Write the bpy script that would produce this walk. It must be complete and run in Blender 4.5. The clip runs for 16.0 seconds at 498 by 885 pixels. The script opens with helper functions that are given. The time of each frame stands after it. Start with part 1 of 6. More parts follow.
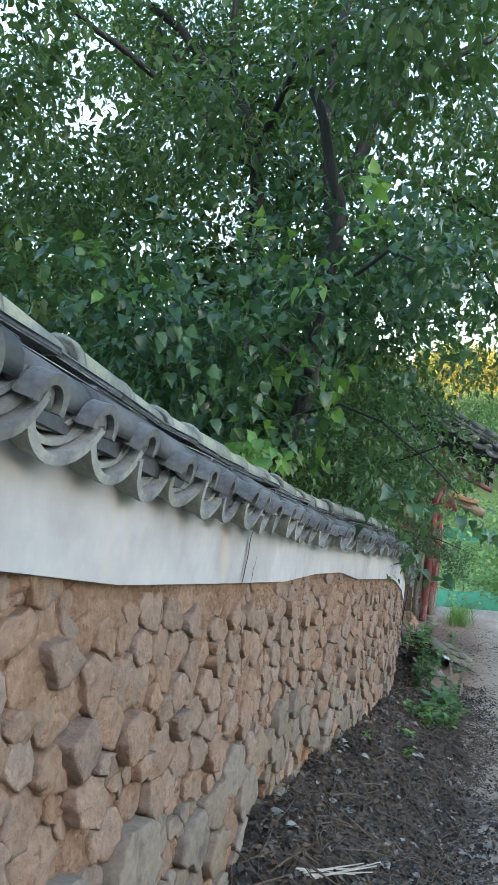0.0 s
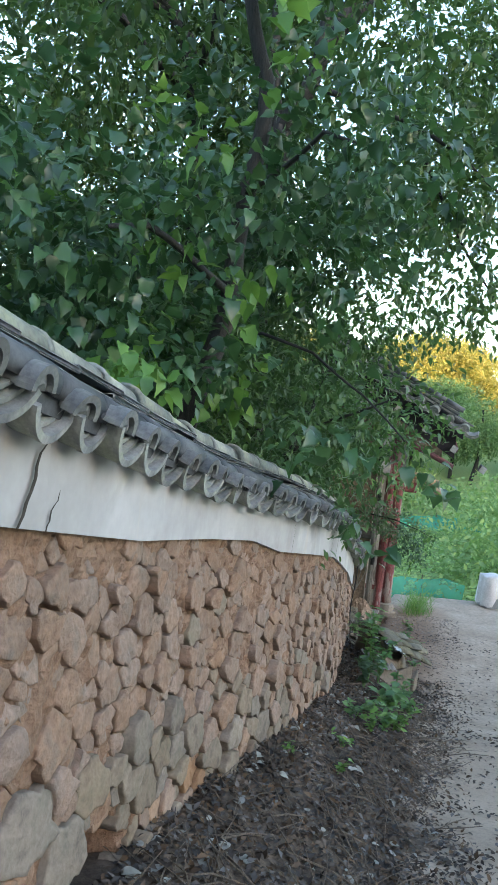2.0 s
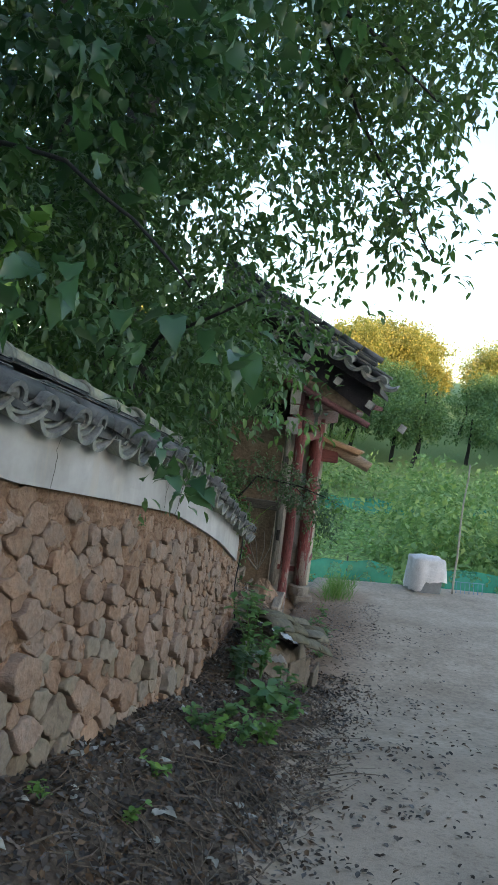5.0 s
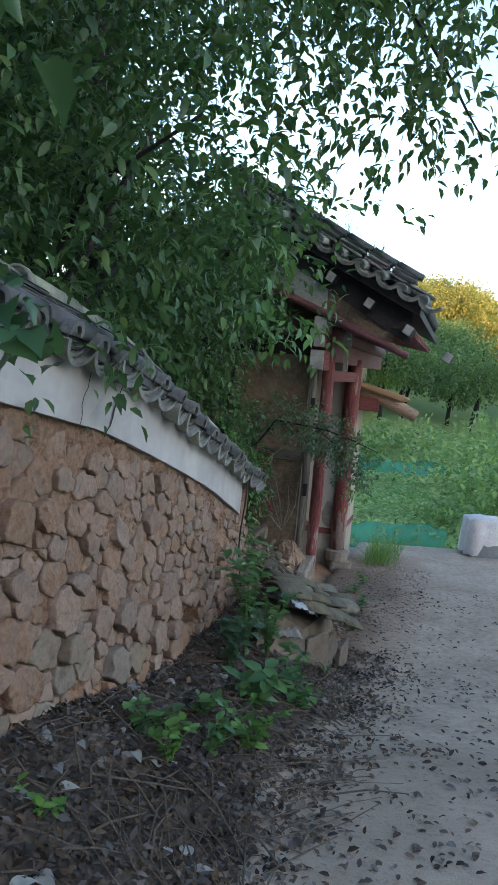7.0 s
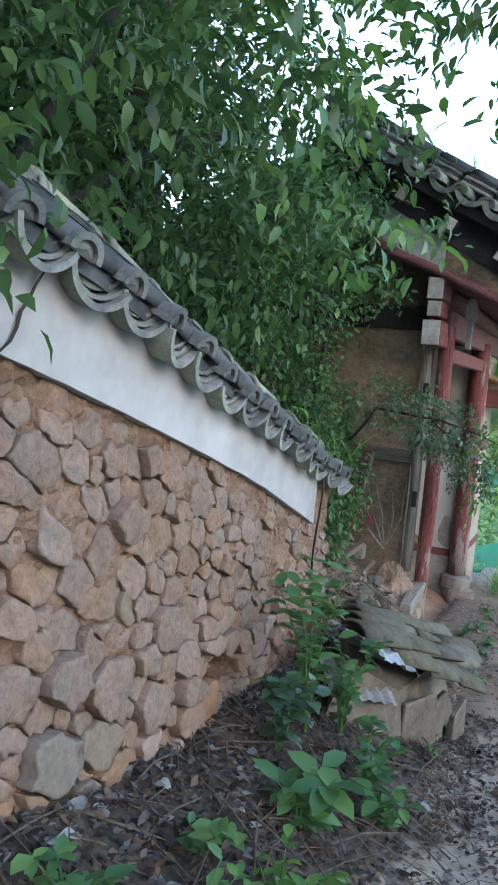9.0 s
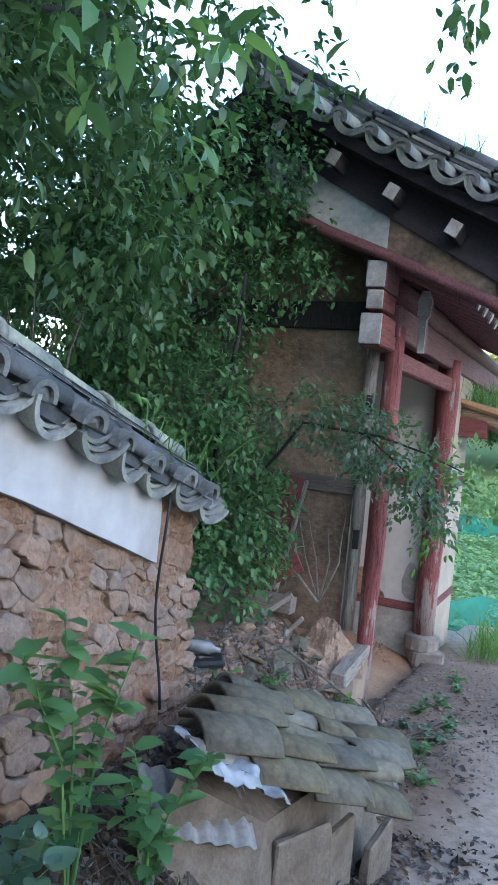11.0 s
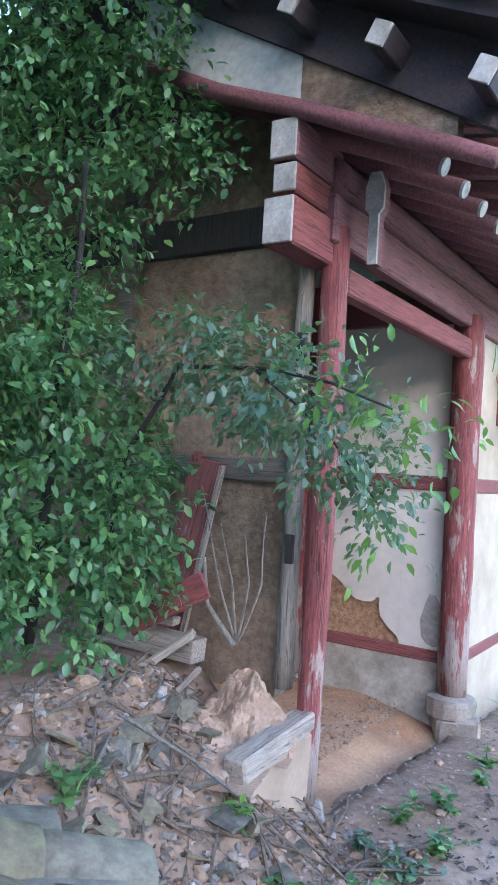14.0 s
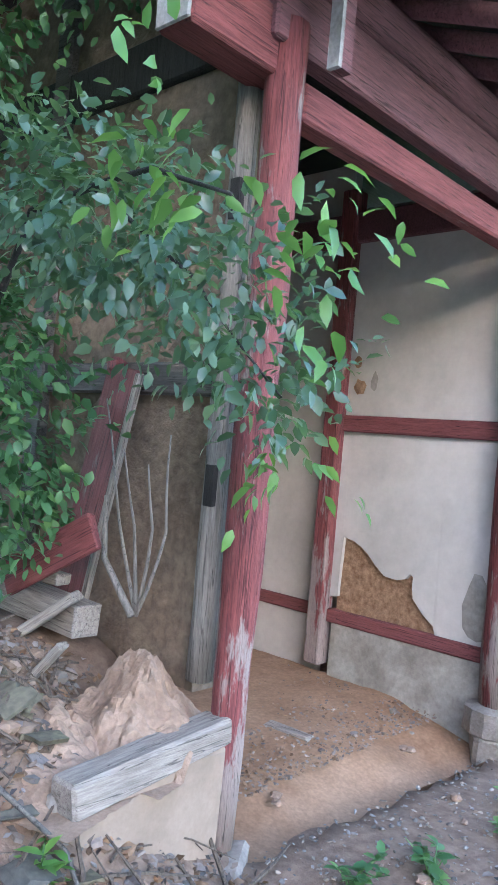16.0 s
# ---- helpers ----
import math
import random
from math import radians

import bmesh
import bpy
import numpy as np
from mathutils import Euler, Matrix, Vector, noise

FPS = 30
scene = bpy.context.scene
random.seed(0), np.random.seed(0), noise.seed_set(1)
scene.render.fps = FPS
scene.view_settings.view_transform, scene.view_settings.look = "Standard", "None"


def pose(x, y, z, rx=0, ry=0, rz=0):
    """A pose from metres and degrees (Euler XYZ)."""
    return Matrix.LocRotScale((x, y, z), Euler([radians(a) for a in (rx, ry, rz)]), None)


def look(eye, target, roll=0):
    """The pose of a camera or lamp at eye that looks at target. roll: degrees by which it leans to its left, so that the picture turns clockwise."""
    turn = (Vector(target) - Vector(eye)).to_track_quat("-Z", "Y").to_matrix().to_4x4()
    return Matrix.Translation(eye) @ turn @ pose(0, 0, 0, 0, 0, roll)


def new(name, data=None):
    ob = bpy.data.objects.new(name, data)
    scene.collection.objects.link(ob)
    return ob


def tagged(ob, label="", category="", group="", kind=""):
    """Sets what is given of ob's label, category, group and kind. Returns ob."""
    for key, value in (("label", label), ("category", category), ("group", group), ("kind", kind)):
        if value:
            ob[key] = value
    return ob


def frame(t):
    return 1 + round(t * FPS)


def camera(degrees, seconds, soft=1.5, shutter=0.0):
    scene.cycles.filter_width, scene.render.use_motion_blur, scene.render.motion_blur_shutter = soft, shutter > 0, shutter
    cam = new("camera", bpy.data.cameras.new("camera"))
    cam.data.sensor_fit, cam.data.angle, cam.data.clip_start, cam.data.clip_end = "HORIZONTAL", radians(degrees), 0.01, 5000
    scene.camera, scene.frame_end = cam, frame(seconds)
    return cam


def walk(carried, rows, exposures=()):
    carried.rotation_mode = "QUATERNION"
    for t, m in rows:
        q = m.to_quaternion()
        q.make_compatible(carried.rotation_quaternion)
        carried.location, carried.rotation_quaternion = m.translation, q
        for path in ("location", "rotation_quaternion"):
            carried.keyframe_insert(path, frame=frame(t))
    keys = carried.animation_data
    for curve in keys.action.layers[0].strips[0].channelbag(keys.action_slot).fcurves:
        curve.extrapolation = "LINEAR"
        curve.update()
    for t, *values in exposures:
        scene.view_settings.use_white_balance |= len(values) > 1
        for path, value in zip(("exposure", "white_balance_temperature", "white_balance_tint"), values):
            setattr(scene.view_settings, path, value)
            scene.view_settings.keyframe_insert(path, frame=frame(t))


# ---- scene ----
import collections

cam = camera(36.4, 16.0)
METRES, EYE, TILT, LEAN, TURN = 13.0, 1.5167, 0.0, 0.0, 0.0
ROWS = [
    (0.0, 0.0, 0.0, 0.0, 0.23, -2.59, -5.05),
    (0.5, 0.0135, 0.0215, -0.0063, -0.42, -2.8, -5.33),
    (1.0, 0.024, 0.0481, -0.0156, -0.93, -3.35, -5.48),
    (1.5, 0.0335, 0.0746, -0.023, -1.51, -3.24, -5.61),
    (2.0, 0.0392, 0.1016, -0.0291, -2.21, -3.06, -5.91),
    (2.5, 0.049, 0.1271, -0.0369, -2.48, -3.2, -6.33),
    (3.0, 0.0593, 0.1529, -0.0427, -3.03, -3.58, -6.79),
    (3.5, 0.0737, 0.1733, -0.0479, -4.12, -3.78, -7.15),
    (4.0, 0.0945, 0.1904, -0.0522, -5.52, -3.82, -7.18),
    (4.5, 0.1101, 0.2131, -0.06, -6.22, -3.45, -6.96),
    (5.0, 0.124, 0.2365, -0.0678, -5.78, -3.41, -6.66),
    (7.5, 0.1844, 0.3862, -0.1118, 0.92, -6.11, -4.51),
    (8.0, 0.1908, 0.4221, -0.1179, 4.23, -5.69, -4.39),
    (8.5, 0.198, 0.4541, -0.1247, 6.6, -5.23, -4.57),
    (9.0, 0.2042, 0.4881, -0.133, 7.67, -5.33, -4.96),
    (9.5, 0.216, 0.5151, -0.1396, 7.62, -5.15, -5.2),
    (10.0, 0.2281, 0.5473, -0.1455, 7.36, -4.44, -5.37),
    (12.5, 0.2905, 0.6932, -0.166, 13.29, 3.05, -4.06),
    (13.0, 0.299, 0.7212, -0.173, 15.65, 3.66, -3.01),
    (13.5, 0.3134, 0.7517, -0.1835, 15.8, 3.13, -2.75),
    (14.0, 0.3321, 0.7799, -0.1881, 16.02, 1.87, -3.52),
    (14.5, 0.341, 0.8076, -0.1925, 17.04, 1.26, -4.19),
    (15.0, 0.3521, 0.837, -0.198, 19.54, 0.33, -4.79),
    (15.5, 0.3627, 0.865, -0.2039, 22.56, -0.04, -4.99),
    (16.0, 0.3677, 0.8934, -0.2083, 25.35, 0.19, -5.02),
]
EXPOSE = [(0.0, 3.05, 6200, 13), (3.5, 3.0, 6200, 13), (5.0, 2.3, 6250, 12), (7.5, 2.3, 5800, 15), (8.3, 2.85, 5850, 15), (10.0, 3.2, 5650, 18), (12.5, 3.4, 5100, 20), (14.5, 4.0, 5350, 23), (16.0, 4.0, 5350, 20)]
walk(cam, [(t, pose(0, 0, EYE, TILT, LEAN, TURN) @ pose(METRES * x, METRES * y, METRES * z, 90 + pitch, roll, yaw)) for t, x, y, z, yaw, pitch, roll in ROWS], EXPOSE)

# ---- world, sun ----
SUN_UP, SUN_FROM = 9.0, 145.0      # degrees above the horizon; compass way the light comes from, clockwise from +y
world = bpy.data.worlds.new("sky")
scene.world = world
world.use_nodes = True
wn = world.node_tree
sky = wn.nodes.new("ShaderNodeTexSky")
sky.sky_type, sky.sun_disc = "NISHITA", False
sky.sun_elevation, sky.sun_rotation = radians(SUN_UP), radians(SUN_FROM)
sky.air_density, sky.dust_density, sky.ozone_density = 1.0, 1.2, 1.0
wn.links.new(sky.outputs[0], wn.nodes["Background"].inputs[0])
wn.nodes["Background"].inputs[1].default_value = 0.15
sun = new("sun", bpy.data.lights.new("sun", "SUN"))
sun.data.energy, sun.data.angle, sun.data.color = 2.6, radians(0.6), (1.0, 0.78, 0.5)
sa = radians(SUN_FROM)
sun.matrix_world = look((math.sin(sa) * 60, math.cos(sa) * 60, 40),
                        (0, 0, 40 - 60 * math.tan(radians(SUN_UP))))


# ---- materials ----
def mat(name, rough=0.8, metal=0.0, spec=0.3):
    m = bpy.data.materials.new(name)
    m.use_nodes = True
    b = m.node_tree.nodes["Principled BSDF"]
    b.inputs["Roughness"].default_value = rough
    b.inputs["Metallic"].default_value = metal
    b.inputs["Specular IOR Level"].default_value = spec
    return m, m.node_tree, b


def node(nt, kind, **vals):
    n = nt.nodes.new(kind)
    for k, v in vals.items():
        n.inputs[k].default_value = v
    return n


def noise_fac(nt, scale, detail=4, rough=0.55, stretch=(1, 1, 1), coord="Object"):
    tc = nt.nodes.new("ShaderNodeTexCoord")
    mp = node(nt, "ShaderNodeMapping")
    mp.inputs["Scale"].default_value = stretch
    nt.links.new(tc.outputs[coord], mp.inputs[0])
    n = node(nt, "ShaderNodeTexNoise", Scale=scale, Detail=detail, Roughness=rough)
    nt.links.new(mp.outputs[0], n.inputs["Vector"])
    return n.outputs["Fac"]


def ramp(nt, fac, stops):
    r = nt.nodes.new("ShaderNodeValToRGB")
    while len(r.color_ramp.elements) < len(stops):
        r.color_ramp.elements.new(0.5)
    for e, (p, c) in zip(r.color_ramp.elements, stops):
        e.position, e.color = p, (*c, 1)
    nt.links.new(fac, r.inputs[0])
    return r.outputs[0]


def mix(nt, fac, a, b, mode="MIX"):
    n = nt.nodes.new("ShaderNodeMix")
    n.data_type, n.blend_type = "RGBA", mode
    if isinstance(fac, float):
        n.inputs[0].default_value = fac
    else:
        nt.links.new(fac, n.inputs[0])
    for s, v in ((n.inputs[6], a), (n.inputs[7], b)):
        if isinstance(v, tuple):
            s.default_value = (*v, 1)
        else:
            nt.links.new(v, s)
    return n.outputs[2]


def bump(nt, b, height, strength=0.4, dist=0.01):
    n = node(nt, "ShaderNodeBump", Strength=strength, Distance=dist)
    nt.links.new(height, n.inputs["Height"])
    nt.links.new(n.outputs[0], b.inputs["Normal"])
    return n


def grained(name, c1, c2, c3=None, scale=6.0, fine=60.0, stretch=(1, 1, 1), rough=0.85, bumps=0.4, dist=0.01, spec=0.25, per_object=0.0, island=0.0, depth=0.55):
    """A surface in two or three tones, mottled at two sizes, with fine relief."""
    m, nt, b = mat(name, rough, 0.0, spec)
    big = noise_fac(nt, scale, 5, 0.6, stretch)
    small = noise_fac(nt, fine, 4, 0.65, stretch)
    stops = [(0.32, c1), (0.66, c2)] if c3 is None else [(0.3, c1), (0.5, c2), (0.7, c3)]
    col = ramp(nt, big, stops)
    shade = ramp(nt, small, [(0.25, (depth, depth, depth)), (0.75, (1.0, 1.0, 1.0))])
    col = mix(nt, 0.8, col, shade, "MULTIPLY")
    if per_object or island:
        if per_object:
            src = nt.nodes.new("ShaderNodeObjectInfo").outputs["Random"]
        else:
            src = nt.nodes.new("ShaderNodeNewGeometry").outputs["Random Per Island"]
        k = per_object or island
        hs = node(nt, "ShaderNodeHueSaturation")
        v = node(nt, "ShaderNodeMapRange")
        v.inputs["To Min"].default_value, v.inputs["To Max"].default_value = 1 - k, 1 + k
        nt.links.new(src, v.inputs[0])
        nt.links.new(v.outputs[0], hs.inputs["Value"])
        nt.links.new(col, hs.inputs["Color"])
        mul = node(nt, "ShaderNodeMath")
        mul.operation = "MULTIPLY"
        mul.inputs[1].default_value = 7.31
        nt.links.new(src, mul.inputs[0])
        fr = node(nt, "ShaderNodeMath")
        fr.operation = "FRACT"
        nt.links.new(mul.outputs[0], fr.inputs[0])
        s = node(nt, "ShaderNodeMapRange")
        s.inputs["To Min"].default_value, s.inputs["To Max"].default_value = 1 - 1.6 * k, 1 + 0.8 * k
        nt.links.new(fr.outputs[0], s.inputs[0])
        nt.links.new(s.outputs[0], hs.inputs["Saturation"])
        col = hs.outputs[0]
    nt.links.new(col, b.inputs["Base Color"])
    hgt = mix(nt, 0.5, big, small)
    bump(nt, b, hgt, bumps, dist)
    return m


def leafy(name, dark, light, rough=0.45, glow=0.35, tint=(0.3, 0.5, 0.06), spec=0.4):
    """A leaf: gloss on top, some light through it, each leaf of its own green."""
    m, nt, b = mat(name, rough, 0.0, spec)
    rnd = nt.nodes.new("ShaderNodeNewGeometry").outputs["Random Per Island"]
    col = ramp(nt, rnd, [(0.0, dark), (0.75, light), (1.0, (light[0] * 1.5, light[1] * 1.25, light[2]))])
    var = noise_fac(nt, 9.0, 2)
    col = mix(nt, 0.35, col, ramp(nt, var, [(0.3, (0.6, 0.6, 0.6)), (0.7, (1.2, 1.2, 1.2))]), "MULTIPLY")
    nt.links.new(col, b.inputs["Base Color"])
    tr = node(nt, "ShaderNodeBsdfTranslucent")
    nt.links.new(mix(nt, 0.5, col, tint), tr.inputs["Color"])
    ms = nt.nodes.new("ShaderNodeMixShader")
    ms.inputs[0].default_value = glow
    nt.links.new(b.outputs[0], ms.inputs[1])
    nt.links.new(tr.outputs[0], ms.inputs[2])
    nt.links.new(ms.outputs[0], nt.nodes["Material Output"].inputs[0])
    return m


def wood(name, c1, c2, worn=None, wear=0.5, along="Z", rough=0.7, foot=None):
    """Timber with grain along one axis; worn: the bare wood that shows where the paint has gone."""
    m, nt, b = mat(name, rough, 0.0, 0.3)
    st = {"X": (1, 14, 14), "Y": (14, 1, 14), "Z": (14, 14, 1)}[along]
    st2 = tuple(1.0 + (v - 1) * 0.25 for v in st)
    g = noise_fac(nt, 5.0, 6, 0.6, st)
    f = noise_fac(nt, 22.0, 4, 0.6, st)
    col = ramp(nt, g, [(0.3, c1), (0.7, c2)])
    if worn:
        w = noise_fac(nt, 2.2, 6, 0.7, st2)
        if foot is not None:
            tc = nt.nodes.new("ShaderNodeTexCoord")
            sep = nt.nodes.new("ShaderNodeSeparateXYZ")
            nt.links.new(tc.outputs["Object"], sep.inputs[0])
            mr = node(nt, "ShaderNodeMapRange")
            for key, v in (("From Min", foot[0]), ("From Max", foot[1]), ("To Min", 0.24), ("To Max", 0.0)):
                mr.inputs[key].default_value = v
            nt.links.new(sep.outputs["Z"], mr.inputs[0])
            ad = node(nt, "ShaderNodeMath")
            nt.links.new(w, ad.inputs[0])
            nt.links.new(mr.outputs[0], ad.inputs[1])
            w = ad.outputs[0]
        k = ramp(nt, w, [(wear, (0, 0, 0)), (wear + 0.06, (1, 1, 1))])
        col = mix(nt, k, col, mix(nt, g, (worn[0] * 0.7, worn[1] * 0.7, worn[2] * 0.7), worn))
    col = mix(nt, 0.55, col, ramp(nt, f, [(0.3, (0.45, 0.45, 0.45)), (0.6, (1, 1, 1))]), "MULTIPLY")
    split = noise_fac(nt, 2.6, 3, 0.5, tuple(0.35 if v == 1 else v for v in st))
    gap = ramp(nt, split, [(0.485, (1, 1, 1)), (0.498, (0.25, 0.25, 0.25)), (0.502, (0.25, 0.25, 0.25)), (0.515, (1, 1, 1))])
    col = mix(nt, 0.9, col, gap, "MULTIPLY")
    nt.links.new(col, b.inputs["Base Color"])
    bump(nt, b, mix(nt, 0.5, mix(nt, 0.6, g, f), gap, "MULTIPLY"), 0.7, 0.01)
    return m


M_STONE = grained("rubble_stone", (0.235, 0.148, 0.098), (0.295, 0.198, 0.142), (0.235, 0.182, 0.145), 9, 34, per_object=0.12, bumps=0.9, dist=0.03, depth=0.45)
M_STONE_I = grained("rubble_stone_more", (0.235, 0.148, 0.098), (0.295, 0.198, 0.142), (0.235, 0.182, 0.145), 9, 34, island=0.12, bumps=0.9, dist=0.03, depth=0.45)
M_STONE_G = grained("grey_foundation_stone", (0.135, 0.105, 0.078), (0.235, 0.187, 0.14), (0.175, 0.15, 0.108), 9, 40, per_object=0.16, bumps=0.7, dist=0.012)
M_MUD = grained("mud_mortar", (0.225, 0.132, 0.082), (0.30, 0.195, 0.132), None, 6, 45, bumps=1.0, dist=0.03, depth=0.4)
M_CLAY = grained("orange_clay", (0.36, 0.21, 0.11), (0.46, 0.31, 0.18), None, 4, 50, bumps=0.8, dist=0.015)
M_LIME = grained("white_lime_plaster", (0.31, 0.30, 0.29), (0.46, 0.455, 0.45), None, 1.6, 11, bumps=0.25, dist=0.006, depth=0.86)
_nt = M_LIME.node_tree
_b = _nt.nodes["Principled BSDF"]
_old = _b.inputs["Base Color"].links[0].from_socket
_streak = ramp(_nt, noise_fac(_nt, 3.2, 4, 0.6, (1, 1, 0.12)), [(0.60, (0, 0, 0)), (0.72, (0.55, 0.55, 0.55))])
_nt.links.new(mix(_nt, _streak, _old, (0.46, 0.39, 0.29)), _b.inputs["Base Color"])
M_TILE = grained("grey_clay_tile", (0.12, 0.125, 0.13), (0.24, 0.245, 0.235), (0.31, 0.33, 0.25), 7, 60, per_object=0.25, bumps=0.5, dist=0.006, rough=0.75)
M_TILE_M = grained("mid_grey_roll_tile", (0.085, 0.09, 0.095), (0.155, 0.16, 0.155), (0.22, 0.23, 0.19), 9, 60, per_object=0.25, bumps=0.5, dist=0.006, rough=0.75)
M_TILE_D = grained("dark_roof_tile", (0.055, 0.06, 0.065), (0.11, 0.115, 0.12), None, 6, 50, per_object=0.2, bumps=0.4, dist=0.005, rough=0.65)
M_TILE_L = grained("lichen_ridge_tile", (0.16, 0.17, 0.14), (0.26, 0.27, 0.23), (0.33, 0.35, 0.24), 8, 50, per_object=0.2, bumps=0.5, dist=0.006)
M_RED = wood("red_painted_wood", (0.12, 0.033, 0.033), (0.27, 0.08, 0.075), (0.33, 0.265, 0.235), 0.57, foot=(-2.75, -1.5))
M_RED_X = wood("red_painted_beam", (0.13, 0.036, 0.036), (0.255, 0.08, 0.075), (0.30, 0.24, 0.20), 0.64, "X")
M_DARKRED = wood("dark_red_timber", (0.13, 0.055, 0.06), (0.23, 0.10, 0.105), None, 0.6, "X")
M_GREYWOOD = wood("weathered_grey_wood", (0.15, 0.135, 0.115), (0.29, 0.265, 0.23), None, 0.6)
M_GREYWOOD_X = wood("weathered_grey_plank", (0.19, 0.16, 0.132), (0.36, 0.315, 0.265), None, 0.6, "X")
M_WHITEPAINT = grained("old_white_paint", (0.26, 0.25, 0.23), (0.47, 0.46, 0.44), None, 8, 60, bumps=0.3)
M_BARK = wood("dark_bark", (0.014, 0.013, 0.012), (0.038, 0.034, 0.03))
# verge timbers coloured darker for the shade under the roof's edge
M_DARKWOOD = wood("shaded_dark_board", (0.03, 0.026, 0.03), (0.065, 0.05, 0.054), None, 0.6, "X")
M_OLDRAIL = wood("dark_grey_rail", (0.085, 0.075, 0.065), (0.16, 0.145, 0.125), None, 0.6, "Y")
M_TWIG = wood("grey_twig", (0.065, 0.05, 0.037), (0.155, 0.12, 0.088))
M_WALLMUD = grained("old_mud_plaster", (0.17, 0.12, 0.08), (0.29, 0.215, 0.15), None, 2.5, 20, bumps=1.0, dist=0.03, depth=0.42)
M_LEAF = leafy("tree_leaf", (0.032, 0.058, 0.024), (0.072, 0.122, 0.038), rough=0.4, glow=0.36, tint=(0.16, 0.32, 0.07))
M_LEAF_BIG = leafy("broad_leaf", (0.02, 0.055, 0.03), (0.048, 0.112, 0.045), rough=0.3, glow=0.26, tint=(0.15, 0.32, 0.07), spec=0.5)
M_LEAF_BUSH = leafy("bush_leaf", (0.026, 0.06, 0.028), (0.066, 0.13, 0.045), rough=0.42, glow=0.25, tint=(0.2, 0.4, 0.08))
M_LEAF_GATE = leafy("gate_shrub_leaf", (0.035, 0.09, 0.04), (0.085, 0.19, 0.07), rough=0.4, glow=0.25, tint=(0.2, 0.4, 0.08))
M_LEAF_BRIGHT = leafy("young_leaf", (0.07, 0.17, 0.04), (0.12, 0.25, 0.06), rough=0.4)
M_LEAF_BLUE = leafy("dull_green_leaf", (0.028, 0.068, 0.05), (0.075, 0.14, 0.10), rough=0.35, spec=0.6)
M_LEAF_PINE = leafy("pine_needle", (0.07, 0.13, 0.06), (0.14, 0.22, 0.10), rough=0.7)
M_WEED = leafy("weed_leaf", (0.04, 0.11, 0.05), (0.10, 0.21, 0.08), rough=0.45)
# leaf colour carries the yellow of low sun on the hilltop
M_LEAF_HILL = leafy("sunlit_hill_leaf", (0.18, 0.17, 0.045), (0.34, 0.28, 0.07), rough=0.6)
M_FIELD = leafy("crop_leaf", (0.18, 0.32, 0.11), (0.33, 0.48, 0.18), rough=0.6)
M_GRASS = leafy("grass_blade", (0.05, 0.13, 0.035), (0.12, 0.24, 0.06), rough=0.55)
M_DEAD = grained("dead_leaf", (0.032, 0.024, 0.018), (0.13, 0.096, 0.07), None, 3, 30, island=0.6, bumps=0.2)
M_DRYLEAF = grained("dry_brown_leaf", (0.085, 0.058, 0.038), (0.20, 0.142, 0.097), None, 3, 30, island=0.5, bumps=0.2)
M_PALE = grained("pale_dead_leaf", (0.18, 0.185, 0.165), (0.34, 0.35, 0.315), None, 4, 30, island=0.25, bumps=0.2)


# ---- mesh helpers ----
def mesh_of(name, verts, faces, material, smooth=False):
    me = bpy.data.meshes.new(name)
    me.from_pydata([tuple(v) for v in verts], [], [tuple(f) for f in faces])
    if smooth:
        me.polygons.foreach_set("use_smooth", [True] * len(me.polygons))
    me.materials.append(material)
    me.update()
    return me


def part(name, geo, material, parent=None, label="", m=None, smooth=False):
    """Links (verts, faces) as one mesh object, under a thing or a part."""
    ob = new(name, mesh_of(name, geo[0], geo[1], material, smooth))
    if m is not None:
        ob.matrix_basis = m
    if parent is not None:
        ob.parent = parent
    return tagged(ob, label)


def thing(name, label, category, group="", at=(0, 0, 0), turn=0.0, kind=""):
    e = new(name)
    e.empty_display_size = 0.1
    e.matrix_basis = pose(*at, 0, 0, turn)
    return tagged(e, label, category, group, kind)


def joined(*geos):
    vs, fs = [], []
    for v, f in geos:
        k = len(vs)
        vs += [tuple(p) for p in v]
        fs += [tuple(i + k for i in face) for face in f]
    return vs, fs


def moved(geo, m):
    return [tuple(m @ Vector(v)) for v in geo[0]], geo[1]


